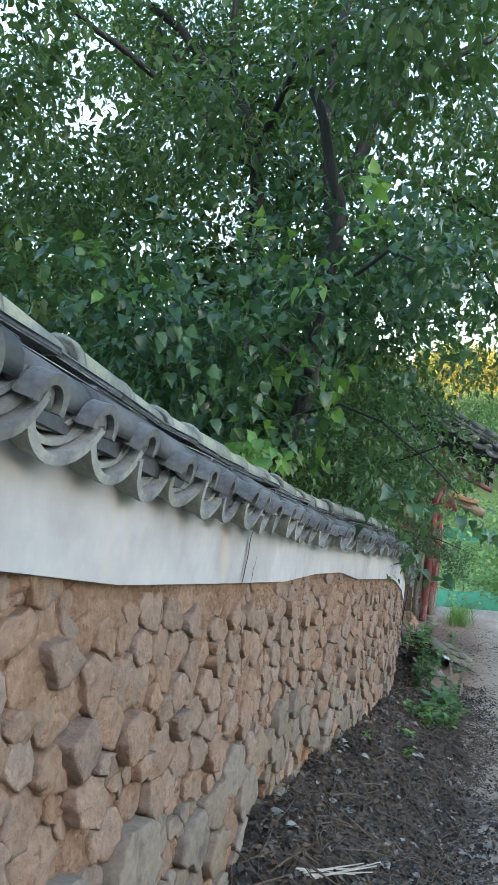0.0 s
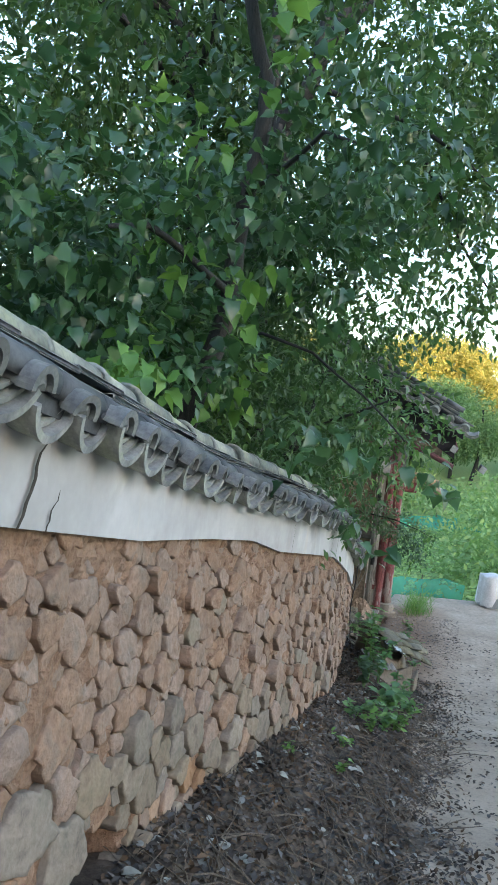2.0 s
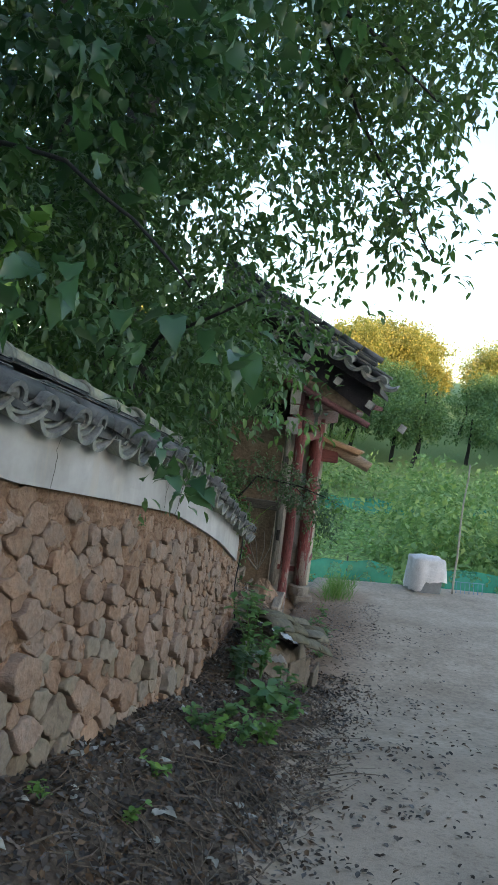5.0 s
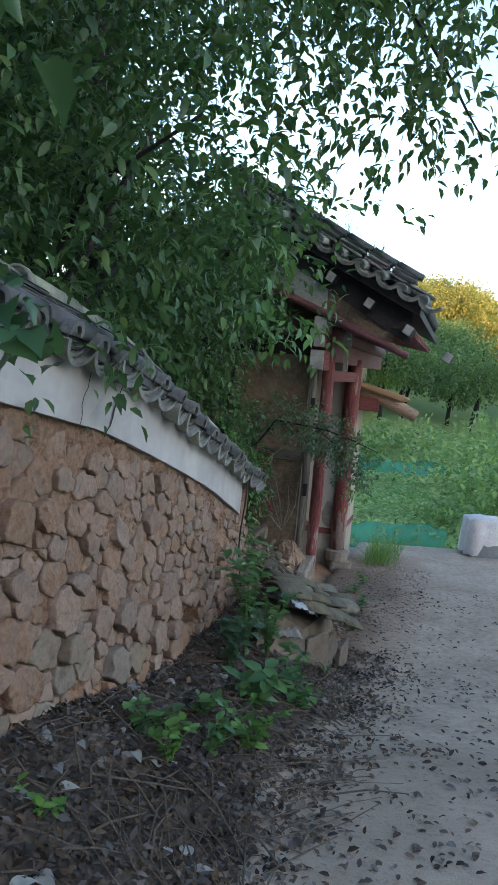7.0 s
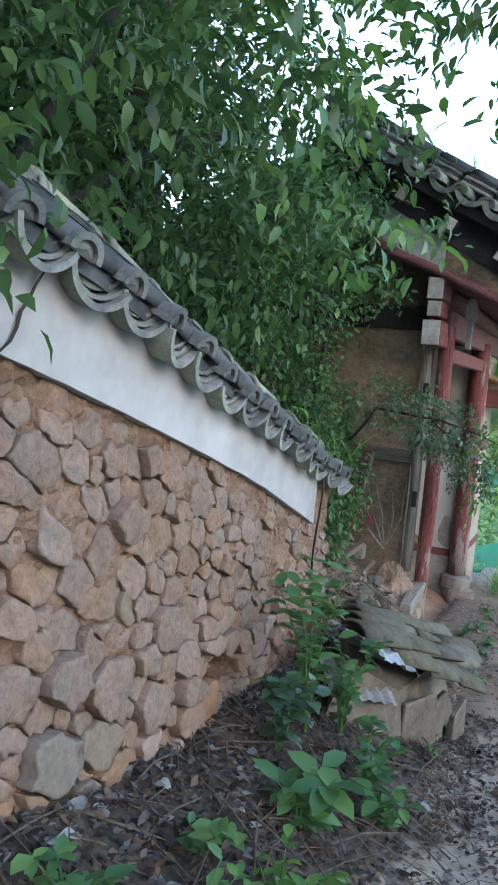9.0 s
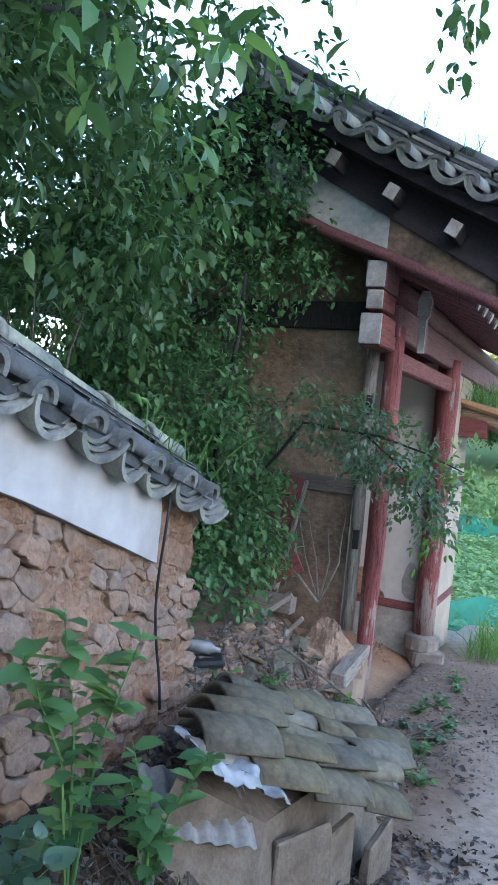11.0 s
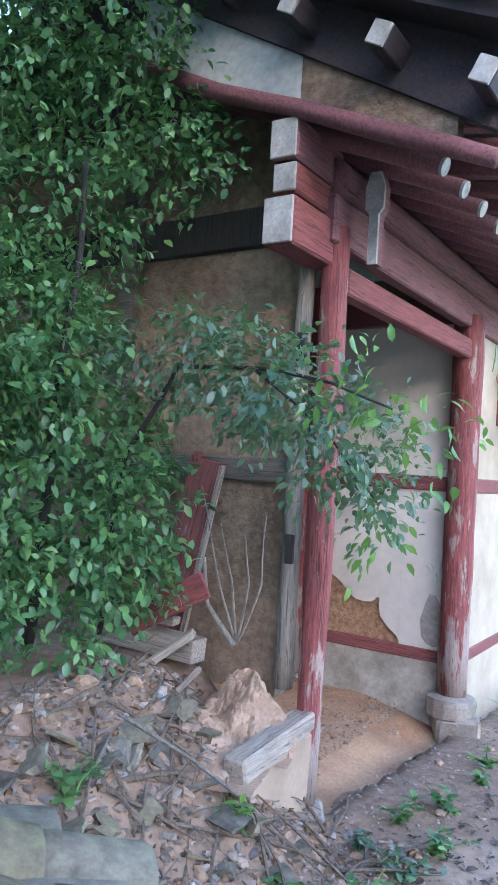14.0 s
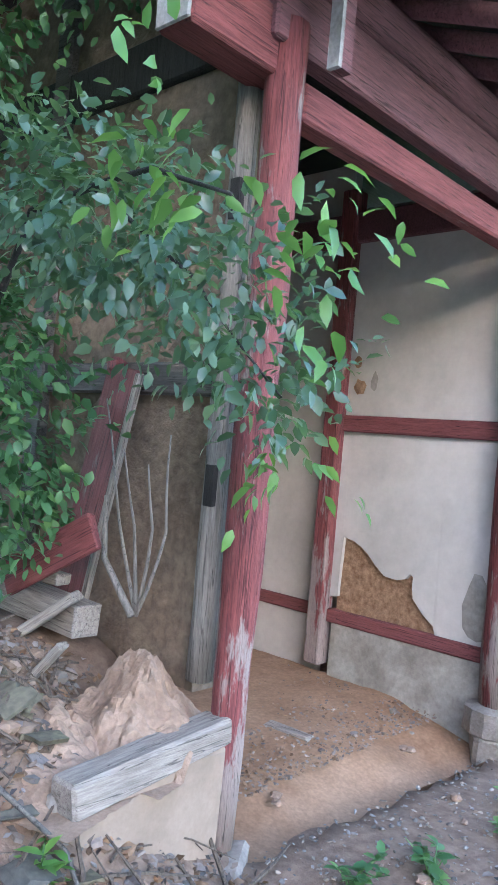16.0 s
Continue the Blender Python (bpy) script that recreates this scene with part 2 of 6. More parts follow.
def block(x0, x1, y0, y1, z0, z1, bev=0.008, rnd=None, jit=0.0):
    """A box with chamfered edges."""
    b = min(bev, (x1 - x0) / 3, (y1 - y0) / 3, (z1 - z0) / 3)
    vs, fs, idx = [], [], {}
    xs, ys, zs = (x0, x1), (y0, y1), (z0, z1)
    for i in (0, 1):
        for j in (0, 1):
            for k in (0, 1):
                sx, sy, sz = 1 - 2 * i, 1 - 2 * j, 1 - 2 * k
                jx = [(rnd.uniform(-jit, jit) if rnd else 0.0) for _ in range(3)]
                for axis in range(3):
                    p = [xs[i] + sx * b + jx[0], ys[j] + sy * b + jx[1], zs[k] + sz * b + jx[2]]
                    p[axis] -= (sx, sy, sz)[axis] * b
                    idx[i, j, k, axis] = len(vs)
                    vs.append(p)
    def quad(*keys):
        fs.append(tuple(idx[k] for k in keys))
    for a in range(3):
        o1, o2 = (a + 1) % 3, (a + 2) % 3
        for s in (0, 1):
            keys = []
            for p, q in ((0, 0), (1, 0), (1, 1), (0, 1)):
                c = [0, 0, 0]
                c[a], c[o1], c[o2] = s, p, q
                keys.append((*c, a))
            quad(*(keys if s else keys[::-1]))
        for p in (0, 1):
            for q in (0, 1):
                c0, c1 = [0, 0, 0], [0, 0, 0]
                c0[o1] = c1[o1] = p
                c0[o2] = c1[o2] = q
                c1[a] = 1
                k = [(*c0, o1), (*c1, o1), (*c1, o2), (*c0, o2)]
                quad(*(k if p == q else k[::-1]))
    for i in (0, 1):
        for j in (0, 1):
            for k in (0, 1):
                t = [(i, j, k, 0), (i, j, k, 1), (i, j, k, 2)]
                quad(*(t if (i + j + k) % 2 else t[::-1]))
    return vs, fs


def tube(points, radii, sides=8, caps=True, squash=1.0, wob=0.0, rnd=None):
    """A round bar through points, with a radius at each."""
    pts = [Vector(p) for p in points]
    vs, fs = [], []
    side = None
    for i, p in enumerate(pts):
        d = (pts[min(i + 1, len(pts) - 1)] - pts[max(i - 1, 0)]).normalized()
        if side is None:
            side = d.orthogonal().normalized()
        side = (side - d * side.dot(d)).normalized()
        up = d.cross(side)
        for k in range(sides):
            a = 2 * math.pi * k / sides
            r = radii[i] * (1 + (rnd.uniform(-wob, wob) if rnd else 0))
            vs.append(p + side * math.cos(a) * r + up * math.sin(a) * r * squash)
    for i in range(len(pts) - 1):
        for k in range(sides):
            a, b = i * sides + k, i * sides + (k + 1) % sides
            fs.append((a, b, b + sides, a + sides))
    if caps:
        fs.append(tuple(range(sides))[::-1])
        fs.append(tuple(range((len(pts) - 1) * sides, len(pts) * sides)))
    return vs, fs


def arc_shell(r, thick, length, a0, a1, steps=8, taper=0.0):
    """A curved tile lying along +y: an arc in x and z, with thickness."""
    vs, fs = [], []
    for y, k in ((0.0, 1.0), (length, 1.0 - taper)):
        for rr in (r, r - thick):
            for i in range(steps + 1):
                a = a0 + (a1 - a0) * i / steps
                vs.append((rr * k * math.cos(a), y, rr * k * math.sin(a)))
    n = steps + 1
    for i in range(steps):
        o0, i0, o1, i1 = i, n + i, 2 * n + i, 3 * n + i
        fs += [(o0, o1, o1 + 1, o0 + 1), (i0, i0 + 1, i1 + 1, i1), (o0, o0 + 1, i0 + 1, i0), (o1, i1, i1 + 1, o1 + 1)]
    fs += [(0, n, 3 * n, 2 * n), (steps, 2 * n + steps, 3 * n + steps, n + steps)]
    return vs, fs


def lump(rnd, sx, sy, sz, rings=5, sides=8, rough=0.18):
    """A rough stone or clod, standing on z = 0."""
    vs, fs = [(0, 0, 0)], []
    for i in range(1, rings):
        a = math.pi * i / rings
        for k in range(sides):
            b = 2 * math.pi * k / sides
            q = 1 + rnd.uniform(-rough, rough)
            vs.append((sx * math.sin(a) * math.cos(b) * q, sy * math.sin(a) * math.sin(b) * q, sz * (1 - math.cos(a)) / 2 * (1 + rnd.uniform(-rough, rough) / 2)))
    vs.append((0, 0, sz))
    for k in range(sides):
        fs.append((0, 1 + (k + 1) % sides, 1 + k))
    for i in range(rings - 2):
        for k in range(sides):
            a, b = 1 + i * sides + k, 1 + i * sides + (k + 1) % sides
            fs.append((a, b, b + sides, a + sides))
    t, o = len(vs) - 1, 1 + (rings - 2) * sides
    for k in range(sides):
        fs.append((t, o + k, o + (k + 1) % sides))
    return vs, fs


# a leaf of length 1 along +x: rows of (x, half width, droop)
LEAF_SHAPES = {
    "lance": [(0.0, 0.02, 0.0), (0.3, 0.16, 0.03), (0.62, 0.15, 0.0), (1.0, 0.0, -0.12)],
    "heart": [(0.03, 0.04, 0.0), (-0.06, 0.2, 0.02), (0.1, 0.34, 0.03), (0.3, 0.38, 0.025), (0.52, 0.3, -0.01), (0.75, 0.15, -0.07), (1.0, 0.0, -0.2)],
    "lobed": [(0.03, 0.04, 0.0), (-0.05, 0.2, 0.03), (0.12, 0.40, 0.05), (0.27, 0.33, 0.02), (0.46, 0.34, 0.02), (0.6, 0.22, -0.04), (0.78, 0.11, -0.09), (1.0, 0.0, -0.2)],
    "ovate": [(0.0, 0.02, 0.0), (0.22, 0.2, 0.03), (0.6, 0.19, 0.0), (1.0, 0.0, -0.14)],
    "oval": [(0.0, 0.03, 0.0), (0.3, 0.27, 0.02), (0.7, 0.22, -0.02), (1.0, 0.0, -0.1)],
    "chip": [(0.0, 0.03, 0.0), (0.42, 0.27, 0.02), (1.0, 0.0, -0.08)],
    "blade": [(0.0, 0.011, 0.0), (0.45, 0.013, 0.0), (0.8, 0.009, -0.12), (1.0, 0.0, -0.3)],
}


def leaves(places, ways, sizes, shape, rng, fold=0.25, roll=1.0):
    """Many leaves as one (verts, faces): places and ways are n x 3, sizes n."""
    rows = LEAF_SHAPES[shape]
    x = np.array([[r[0]] * 3 for r in rows]).ravel()
    y = np.array([[-r[1], 0, r[1]] for r in rows]).ravel()
    z = np.array([[r[2] + r[1] * fold, r[2], r[2] + r[1] * fold] for r in rows]).ravel()
    n, k = len(places), len(x)
    fwd = ways / np.maximum(np.linalg.norm(ways, axis=1, keepdims=True), 1e-6)
    up = np.array([0, 0, 1.0]) + rng.normal(0, 0.45 * roll, (n, 3))
    side = np.cross(up, fwd)
    side /= np.maximum(np.linalg.norm(side, axis=1, keepdims=True), 1e-6)
    nrm = np.cross(fwd, side)
    s = sizes[:, None, None]
    v = places[:, None, :] + s * (x[None, :, None] * fwd[:, None, :] + y[None, :, None] * side[:, None, :] + z[None, :, None] * nrm[:, None, :])
    quads = []
    for i in range(len(rows) - 1):
        a = 3 * i
        if rows[i + 1][1] == 0.0:
            quads += [(a, a + 1, a + 4), (a + 1, a + 2, a + 4)]
        else:
            quads += [(a, a + 1, a + 4, a + 3), (a + 1, a + 2, a + 5, a + 4)]
    return v.reshape(-1, 3), quads, k, n


def leaf_mesh(name, made, material):
    """Builds a mesh of leaves quickly from the arrays that leaves() gives."""
    v, quads, k, n = made
    me = bpy.data.meshes.new(name)
    sizes = np.array([len(q) for q in quads])
    flat = np.concatenate([np.array(q) for q in quads])
    loops = (flat[None, :] + (np.arange(n) * k)[:, None]).ravel()
    totals = np.tile(sizes, n)
    starts = np.concatenate([[0], np.cumsum(totals)[:-1]])
    me.vertices.add(len(v))
    me.vertices.foreach_set("co", v.astype(np.float32).ravel())
    me.loops.add(len(loops))
    me.loops.foreach_set("vertex_index", loops.astype(np.int32))
    me.polygons.add(len(totals))
    me.polygons.foreach_set("loop_start", starts.astype(np.int32))
    me.polygons.foreach_set("loop_total", totals.astype(np.int32))
    me.polygons.foreach_set("use_smooth", np.ones(len(totals), bool))
    me.materials.append(material)
    me.update(calc_edges=True)
    me.validate()
    return me


def clumps(rng, balls, per_ball, size, spread=1.0, droop=0.3):
    """Places, ways and sizes of leaves in small sprays spread through balls (x, y, z, rx, ry, rz)."""
    P, W, S = [], [], []
    for bx, by, bz, rx, ry, rz in balls:
        n_spray = max(3, int(per_ball * rx * ry * rz) // 9)
        d = rng.normal(size=(n_spray, 3))
        d /= np.linalg.norm(d, axis=1, keepdims=True)
        rad = rng.uniform(0.25, 1.0, (n_spray, 1)) ** 0.45
        c = np.array([bx, by, bz]) + d * rad * np.array([rx, ry, rz])
        w = d + rng.normal(0, 0.5, (n_spray, 3))
        w[:, 2] -= droop
        w /= np.linalg.norm(w, axis=1, keepdims=True)
        for i in range(n_spray):
            m = 9
            t = rng.uniform(0, 1, m)
            P.append(c[i] + np.outer(t, w[i]) * size * 3.5 * spread + rng.normal(0, size * 0.55, (m, 3)))
            ww = w[i] + rng.normal(0, 0.75, (m, 3))
            ww[:, 2] -= droop
            W.append(ww)
            S.append(size * rng.uniform(0.6, 1.25, m))
    return np.concatenate(P), np.concatenate(W), np.concatenate(S)


# ---- the plan ----
WALL_Y = [-6.0, 2.82, 5.25, 6.35, 7.40, 8.50, 9.87, 11.22, 11.62]
WALL_X = [-2.52, -0.14, 0.54, 1.01, 1.40, 1.77, 2.145, 2.49, 2.59]
WHITE_Y = [-6.0, 1.54, 2.07, 2.9, 4.2, 5.0, 5.8, 6.3, 7.3, 8.2, 8.6, 9.5, 10.3, 11.2, 11.62]
WHITE_Z = [3.0, 1.14, 1.0, 0.83, 0.57, 0.45, 0.32, 0.17, -0.02, -0.20, -0.31, -0.57, -0.82, -1.15, -1.28]
EAVE_Y = [-6.0, 1.5, 2.45, 4.15, 6.0, 7.8, 8.4, 8.9, 9.6, 11.1, 11.62]
EAVE_Z = [3.25, 1.40, 1.17, 0.83, 0.47, 0.13, 0.01, -0.13, -0.38, -0.84, -1.0]
# unseen hill before y = -10 is added to block the low sun
ROAD_Y = [-3000, -90, -60, -25, -10, 0, 2.0, 3.08, 5.0, 6.35, 7.1, 9.0, 9.8, 10.9, 11.6, 13.7, 15.0, 17.2, 19.3, 20.6, 37, 45, 55, 72, 110, 3000]
ROAD_Z = [27, 27, 25, 8.5, 2.9, 0.0, -0.54, -0.87, -1.44, -1.71, -1.88, -2.15, -2.37, -2.57, -2.68, -2.76, -2.80, -3.0, -3.12, -3.5, -3.35, -2.0, -0.4, 2.2, 6.0, 6.0]
BASE_Y = [-6.0, 0.0, 2.0, 3.5, 4.5, 5.7, 6.7, 8.25, 8.9, 9.9, 11.5, 12.5, 13.6, 14.4, 18, 30]
BASE_Z = [1.6, 0.12, -0.4, -0.72, -0.85, -1.06, -1.27, -1.60, -1.78, -1.90, -2.05, -2.0, -1.95, -2.05, -2.7, -3.4]


def wall_x(y):
    if y > 11.62:
        return 2.59 + (y - 11.62) * 0.305
    return float(np.interp(y, WALL_Y, WALL_X))


def smooth01(t):
    t = min(1.0, max(0.0, t))
    return t * t * (3 - 2 * t)


def ground_z(x, y, rough=True):
    z = float(np.interp(y, ROAD_Y, ROAD_Z))
    if -8 < y < 30:
        d = x - wall_x(y) + 0.5 * smooth01((y - 11.3) / 1.0) + 0.3 * smooth01((y - 13.5) / 0.7)
        t = smooth01(1 - d / 1.25)
        inside = (x - 3.57) * 0.295 + (y - 14.2) * 0.955     # past the gate's side wall
        t *= 1 - smooth01((inside + 0.03) / 0.12)
        f = smooth01((y + 8) / 3) * smooth01((30 - y) / 10)
        z += t * f * (float(np.interp(y, BASE_Y, BASE_Z)) - z)
        if d < -0.3 and y < 12:
            z += 0.35 * smooth01((-0.3 - d) / 1.5) * f
        if rough:
            z += noise.noise((x * 1.7, y * 1.7, 3.1)) * (0.015 + 0.05 * t) + noise.noise((x * 7, y * 7, 1.0)) * (0.004 + 0.02 * t)
        if inside > 0 and x < wall_x(y) + 0.25:
            z -= 0.12
    else:
        z += noise.noise((x * 0.05, y * 0.05, 0)) * 0.8 * smooth01((abs(y) - 30) / 30)
    return z


def wall_frame(y):
    """The foot point of the wall's face at y, the way along it and the way out of it to the road."""
    e = 0.02
    t = Vector((wall_x(y + e) - wall_x(y - e), 2 * e, 0)).normalized()
    return Vector((wall_x(y), y, 0)), t, Vector((t.y, -t.x, 0))


white_z = lambda y: float(np.interp(y, WHITE_Y, WHITE_Z))
eave_z = lambda y: float(np.interp(y, EAVE_Y, EAVE_Z))

# the gate: a along its front, b out to the road
GATE_O = Vector((3.57, 14.2, 0))
GATE_U, GATE_N = Vector((0.295, 0.955, 0)).normalized(), Vector((0.955, -0.295, 0)).normalized()
GATE = Matrix(((GATE_U.x, GATE_N.x, 0, GATE_O.x), (GATE_U.y, GATE_N.y, 0, GATE_O.y), (0, 0, 1, 0), (0, 0, 0, 1)))
# in GATE's own space x runs along the front, y out to the road (a mirrored frame: use gpt() for places)


def gpt(a, b, z):
    return GATE_O + GATE_U * a + GATE_N * b + Vector((0, 0, z))


GATE_TURN = math.degrees(math.atan2(GATE_U.y, GATE_U.x))


# ---- ground ----
def ground_material():
    m, nt, b = mat("earth_and_concrete", 0.9, 0.0, 0.2)
    at = nt.nodes.new("ShaderNodeAttribute")
    at.attribute_name = "litter"
    at2 = nt.nodes.new("ShaderNodeAttribute")
    at2.attribute_name = "meadow"
    n1, n2, n3 = noise_fac(nt, 1.3, 5), noise_fac(nt, 14, 6, 0.7), noise_fac(nt, 90, 3)
    conc = ramp(nt, n1, [(0.3, (0.30, 0.245, 0.19)), (0.7, (0.44, 0.365, 0.29))])
    conc = mix(nt, 0.7, conc, ramp(nt, n2, [(0.3, (0.45, 0.45, 0.45)), (0.62, (1.05, 1.05, 1.05))]), "MULTIPLY")
    dirt = ramp(nt, n2, [(0.3, (0.03, 0.023, 0.018)), (0.5, (0.065, 0.05, 0.038)), (0.75, (0.13, 0.10, 0.075))])
    edge = node(nt, "ShaderNodeMath")
    edge.operation = "ADD"
    nt.links.new(at.outputs["Fac"], edge.inputs[0])
    sc = node(nt, "ShaderNodeMapRange")
    sc.inputs["To Min"].default_value, sc.inputs["To Max"].default_value = -0.45, 0.45
    nt.links.new(n2, sc.inputs[0])
    nt.links.new(sc.outputs[0], edge.inputs[1])
    k = ramp(nt, edge.outputs[0], [(0.4, (0, 0, 0)), (0.62, (1, 1, 1))])
    col = mix(nt, k, conc, dirt)
    at3 = nt.nodes.new("ShaderNodeAttribute")
    at3.attribute_name = "rubble"
    col = mix(nt, at3.outputs["Fac"], col, ramp(nt, n2, [(0.3, (0.15, 0.098, 0.066)), (0.7, (0.29, 0.205, 0.145))]))
    green = ramp(nt, n2, [(0.3, (0.13, 0.21, 0.065)), (0.7, (0.26, 0.31, 0.12))])
    col = mix(nt, at2.outputs["Fac"], col, green)
    nt.links.new(col, b.inputs["Base Color"])
    bump(nt, b, mix(nt, 0.5, n2, n3), 0.6, 0.02)
    return m


def build_ground():
    xs = np.concatenate([[-3000, -600, -200, -90, -45, -25, -14, -8, -5, -3.5, -2.5, -1.8], np.arange(-1.3, 7.0, 0.09), [7.3, 8, 9, 11, 14, 18, 24, 32, 45, 70, 110, 200, 600, 3000]])
    ys = np.concatenate([[-3000, -600, -200, -90, -75, -60, -45, -32, -25, -18, -12, -8, -5, -3, -2], np.arange(-1.3, 21.0, 0.09), [21.5, 22.5, 24, 27, 30, 33, 37, 41, 45, 50, 55, 60, 66, 72, 80, 90, 110, 150, 250, 600, 3000]])
    vs = [(x, y, ground_z(x, y)) for y in ys for x in xs]
    n = len(xs)
    fs = [(j * n + i, j * n + i + 1, j * n + n + i + 1, j * n + n + i) for j in range(len(ys) - 1) for i in range(n - 1)]
    me = mesh_of("ground", vs, fs, ground_material(), True)
    lit, mea, rub = [], [], []
    for x, y, z in vs:
        d = x - wall_x(y) if y < 20 else 9
        l = 1 - smooth01((d - 0.4 + 0.4 * noise.noise((x * 0.9, y * 0.9, 6)) + 0.2 * noise.noise((x * 3, y * 3, 6))) / 1.4)
        l *= 1 - smooth01((y - 15.5) / 2)
        lit.append(max(l, 0.38 if y < 9.5 else 0.2))
        rub.append(0.75 * smooth01((y - 11.2) / 1.2) * (1 - smooth01((x - wall_x(y) - 1.0) / 0.9)) * (1 - smooth01((y - 17.5) / 1)))
        mea.append(max(smooth01((y - 19.6) / 0.8), smooth01((-25 - y) / 20), smooth01((x - 9) / 6), smooth01((-6 - x) / 6)))
    for name, vals in (("litter", lit), ("meadow", mea), ("rubble", rub)):
        a = me.attributes.new(name, "FLOAT", "POINT")
        a.data.foreach_set("value", vals)
    return tagged(new("ground", me), "sloping concrete and earth lane with a leaf-covered verge", "ground", kind="structure")


ground = build_ground()

# ---- the stone wall ----
WALL_FROM, WALL_TO, WALL_THICK = -2.0, 11.62, 0.46


def strip_solid(y0, y1, step, low, high, out_front, out_back, rows=1, rough=0.0, hollow=None):
    """A solid that follows the wall between two heights, from out_front to out_back of its face."""
    ys = np.arange(y0, y1 + step * 0.5, step)
    vs, fs = [], []
    cols = rows + 1
    for y in ys:
        p, t, o = wall_frame(y)
        lo, hi = low(y), high(y)
        for r in range(cols):
            z = lo + (hi - lo) * r / rows
            q = p + o * (out_front + (noise.noise((p.x * 6, y * 6, z * 6)) + 0.8 * noise.noise((p.x * 17, y * 17, z * 17)) + 0.5 * noise.noise((p.x * 37, y * 37, z * 37))) * rough - (hollow(y, z) if hollow else 0.0))
            vs.append((q.x, q.y, z))
        for r in range(cols):
            z = lo + (hi - lo) * r / rows
            q = p + o * out_back
            vs.append((q.x, q.y, z))
    w = 2 * cols
    for i in range(len(ys) - 1):
        a, b = i * w, (i + 1) * w
        for r in range(rows):
            fs.append((a + r, a + r + 1, b + r + 1, b + r))
            fs.append((a + cols + r, b + cols + r, b + cols + r + 1, a + cols + r + 1))
        fs.append((a + rows, a + cols + rows, b + cols + rows, b + rows))
        fs.append((a, b, b + cols, a + cols))
    for a, flip in ((0, True), ((len(ys) - 1) * w, False)):
        for r in range(rows):
            q = (a + r, a + r + 1, a + cols + r + 1, a + cols + r)
            fs.append(q if not flip else q[::-1])
    return vs, fs


stone_wall = thing("stone_wall", "rubble stone and clay boundary wall with white plaster band", "wall", at=(0, 0, 0), kind="structure")
def cavity(y, z):
    """How far the clay is washed out at two places near the wall's foot."""
    out = -0.026 * max(0.0, noise.noise((y * 2.1, z * 2.1, 8.0)) - 0.05)     # elsewhere it is smeared over the stones
    for yc, half, lo, hi in ((4.08, 0.34, -0.3, 0.30), (9.95, 0.2, 0.16, 0.34)):
        h = z - float(np.interp(y, BASE_Y, BASE_Z))
        k = max(0.0, 1 - ((y - yc) / half) ** 2)
        if lo < h < hi * (0.5 + 0.5 * k):
            out = max(out, 0.28 * smooth01(k * 2.5))
    return out


base_low = lambda y: float(np.interp(y, BASE_Y, BASE_Z)) - 0.6
part("clay_core", strip_solid(WALL_FROM, WALL_TO, 0.024, base_low, lambda y: white_z(y) + 0.02, -0.019, -WALL_THICK, 88, 0.03, cavity), M_MUD, stone_wall, "orange clay mortar packed between the stones")
part("plaster_band", strip_solid(WALL_FROM, 11.18, 0.08, white_z, lambda y: eave_z(y) + 0.12, 0.022, -WALL_THICK - 0.02, 4, 0.008), M_LIME, stone_wall, "white lime plaster band with stains and cracks")
part("clay_end", strip_solid(11.20, WALL_TO, 0.03, lambda y: white_z(y) + 0.02, lambda y: eave_z(y) + 0.12, -0.005, -WALL_THICK, 12, 0.035), M_MUD, stone_wall)


M_CLAY_I = grained("clay_lump", (0.24, 0.145, 0.09), (0.34, 0.222, 0.145), None, 5, 45, island=0.2, bumps=0.8, dist=0.015)
M_STONE_GI = grained("grey_stone_more", (0.135, 0.105, 0.078), (0.235, 0.187, 0.14), (0.175, 0.15, 0.108), 9, 40, island=0.16, bumps=0.7, dist=0.012)


def clip_cell(poly, mx, my, nx, ny):
    """Keeps the side of poly where (p - m) . n <= 0."""
    out = []
    for i in range(len(poly)):
        a, b = poly[i], poly[(i + 1) % len(poly)]
        da, db = (a[0] - mx) * nx + (a[1] - my) * ny, (b[0] - mx) * nx + (b[1] - my) * ny
        if da <= 0:
            out.append(a)
        if da * db < 0:
            t = da / (da - db)
            out.append((a[0] + t * (b[0] - a[0]), a[1] + t * (b[1] - a[1])))
    return out


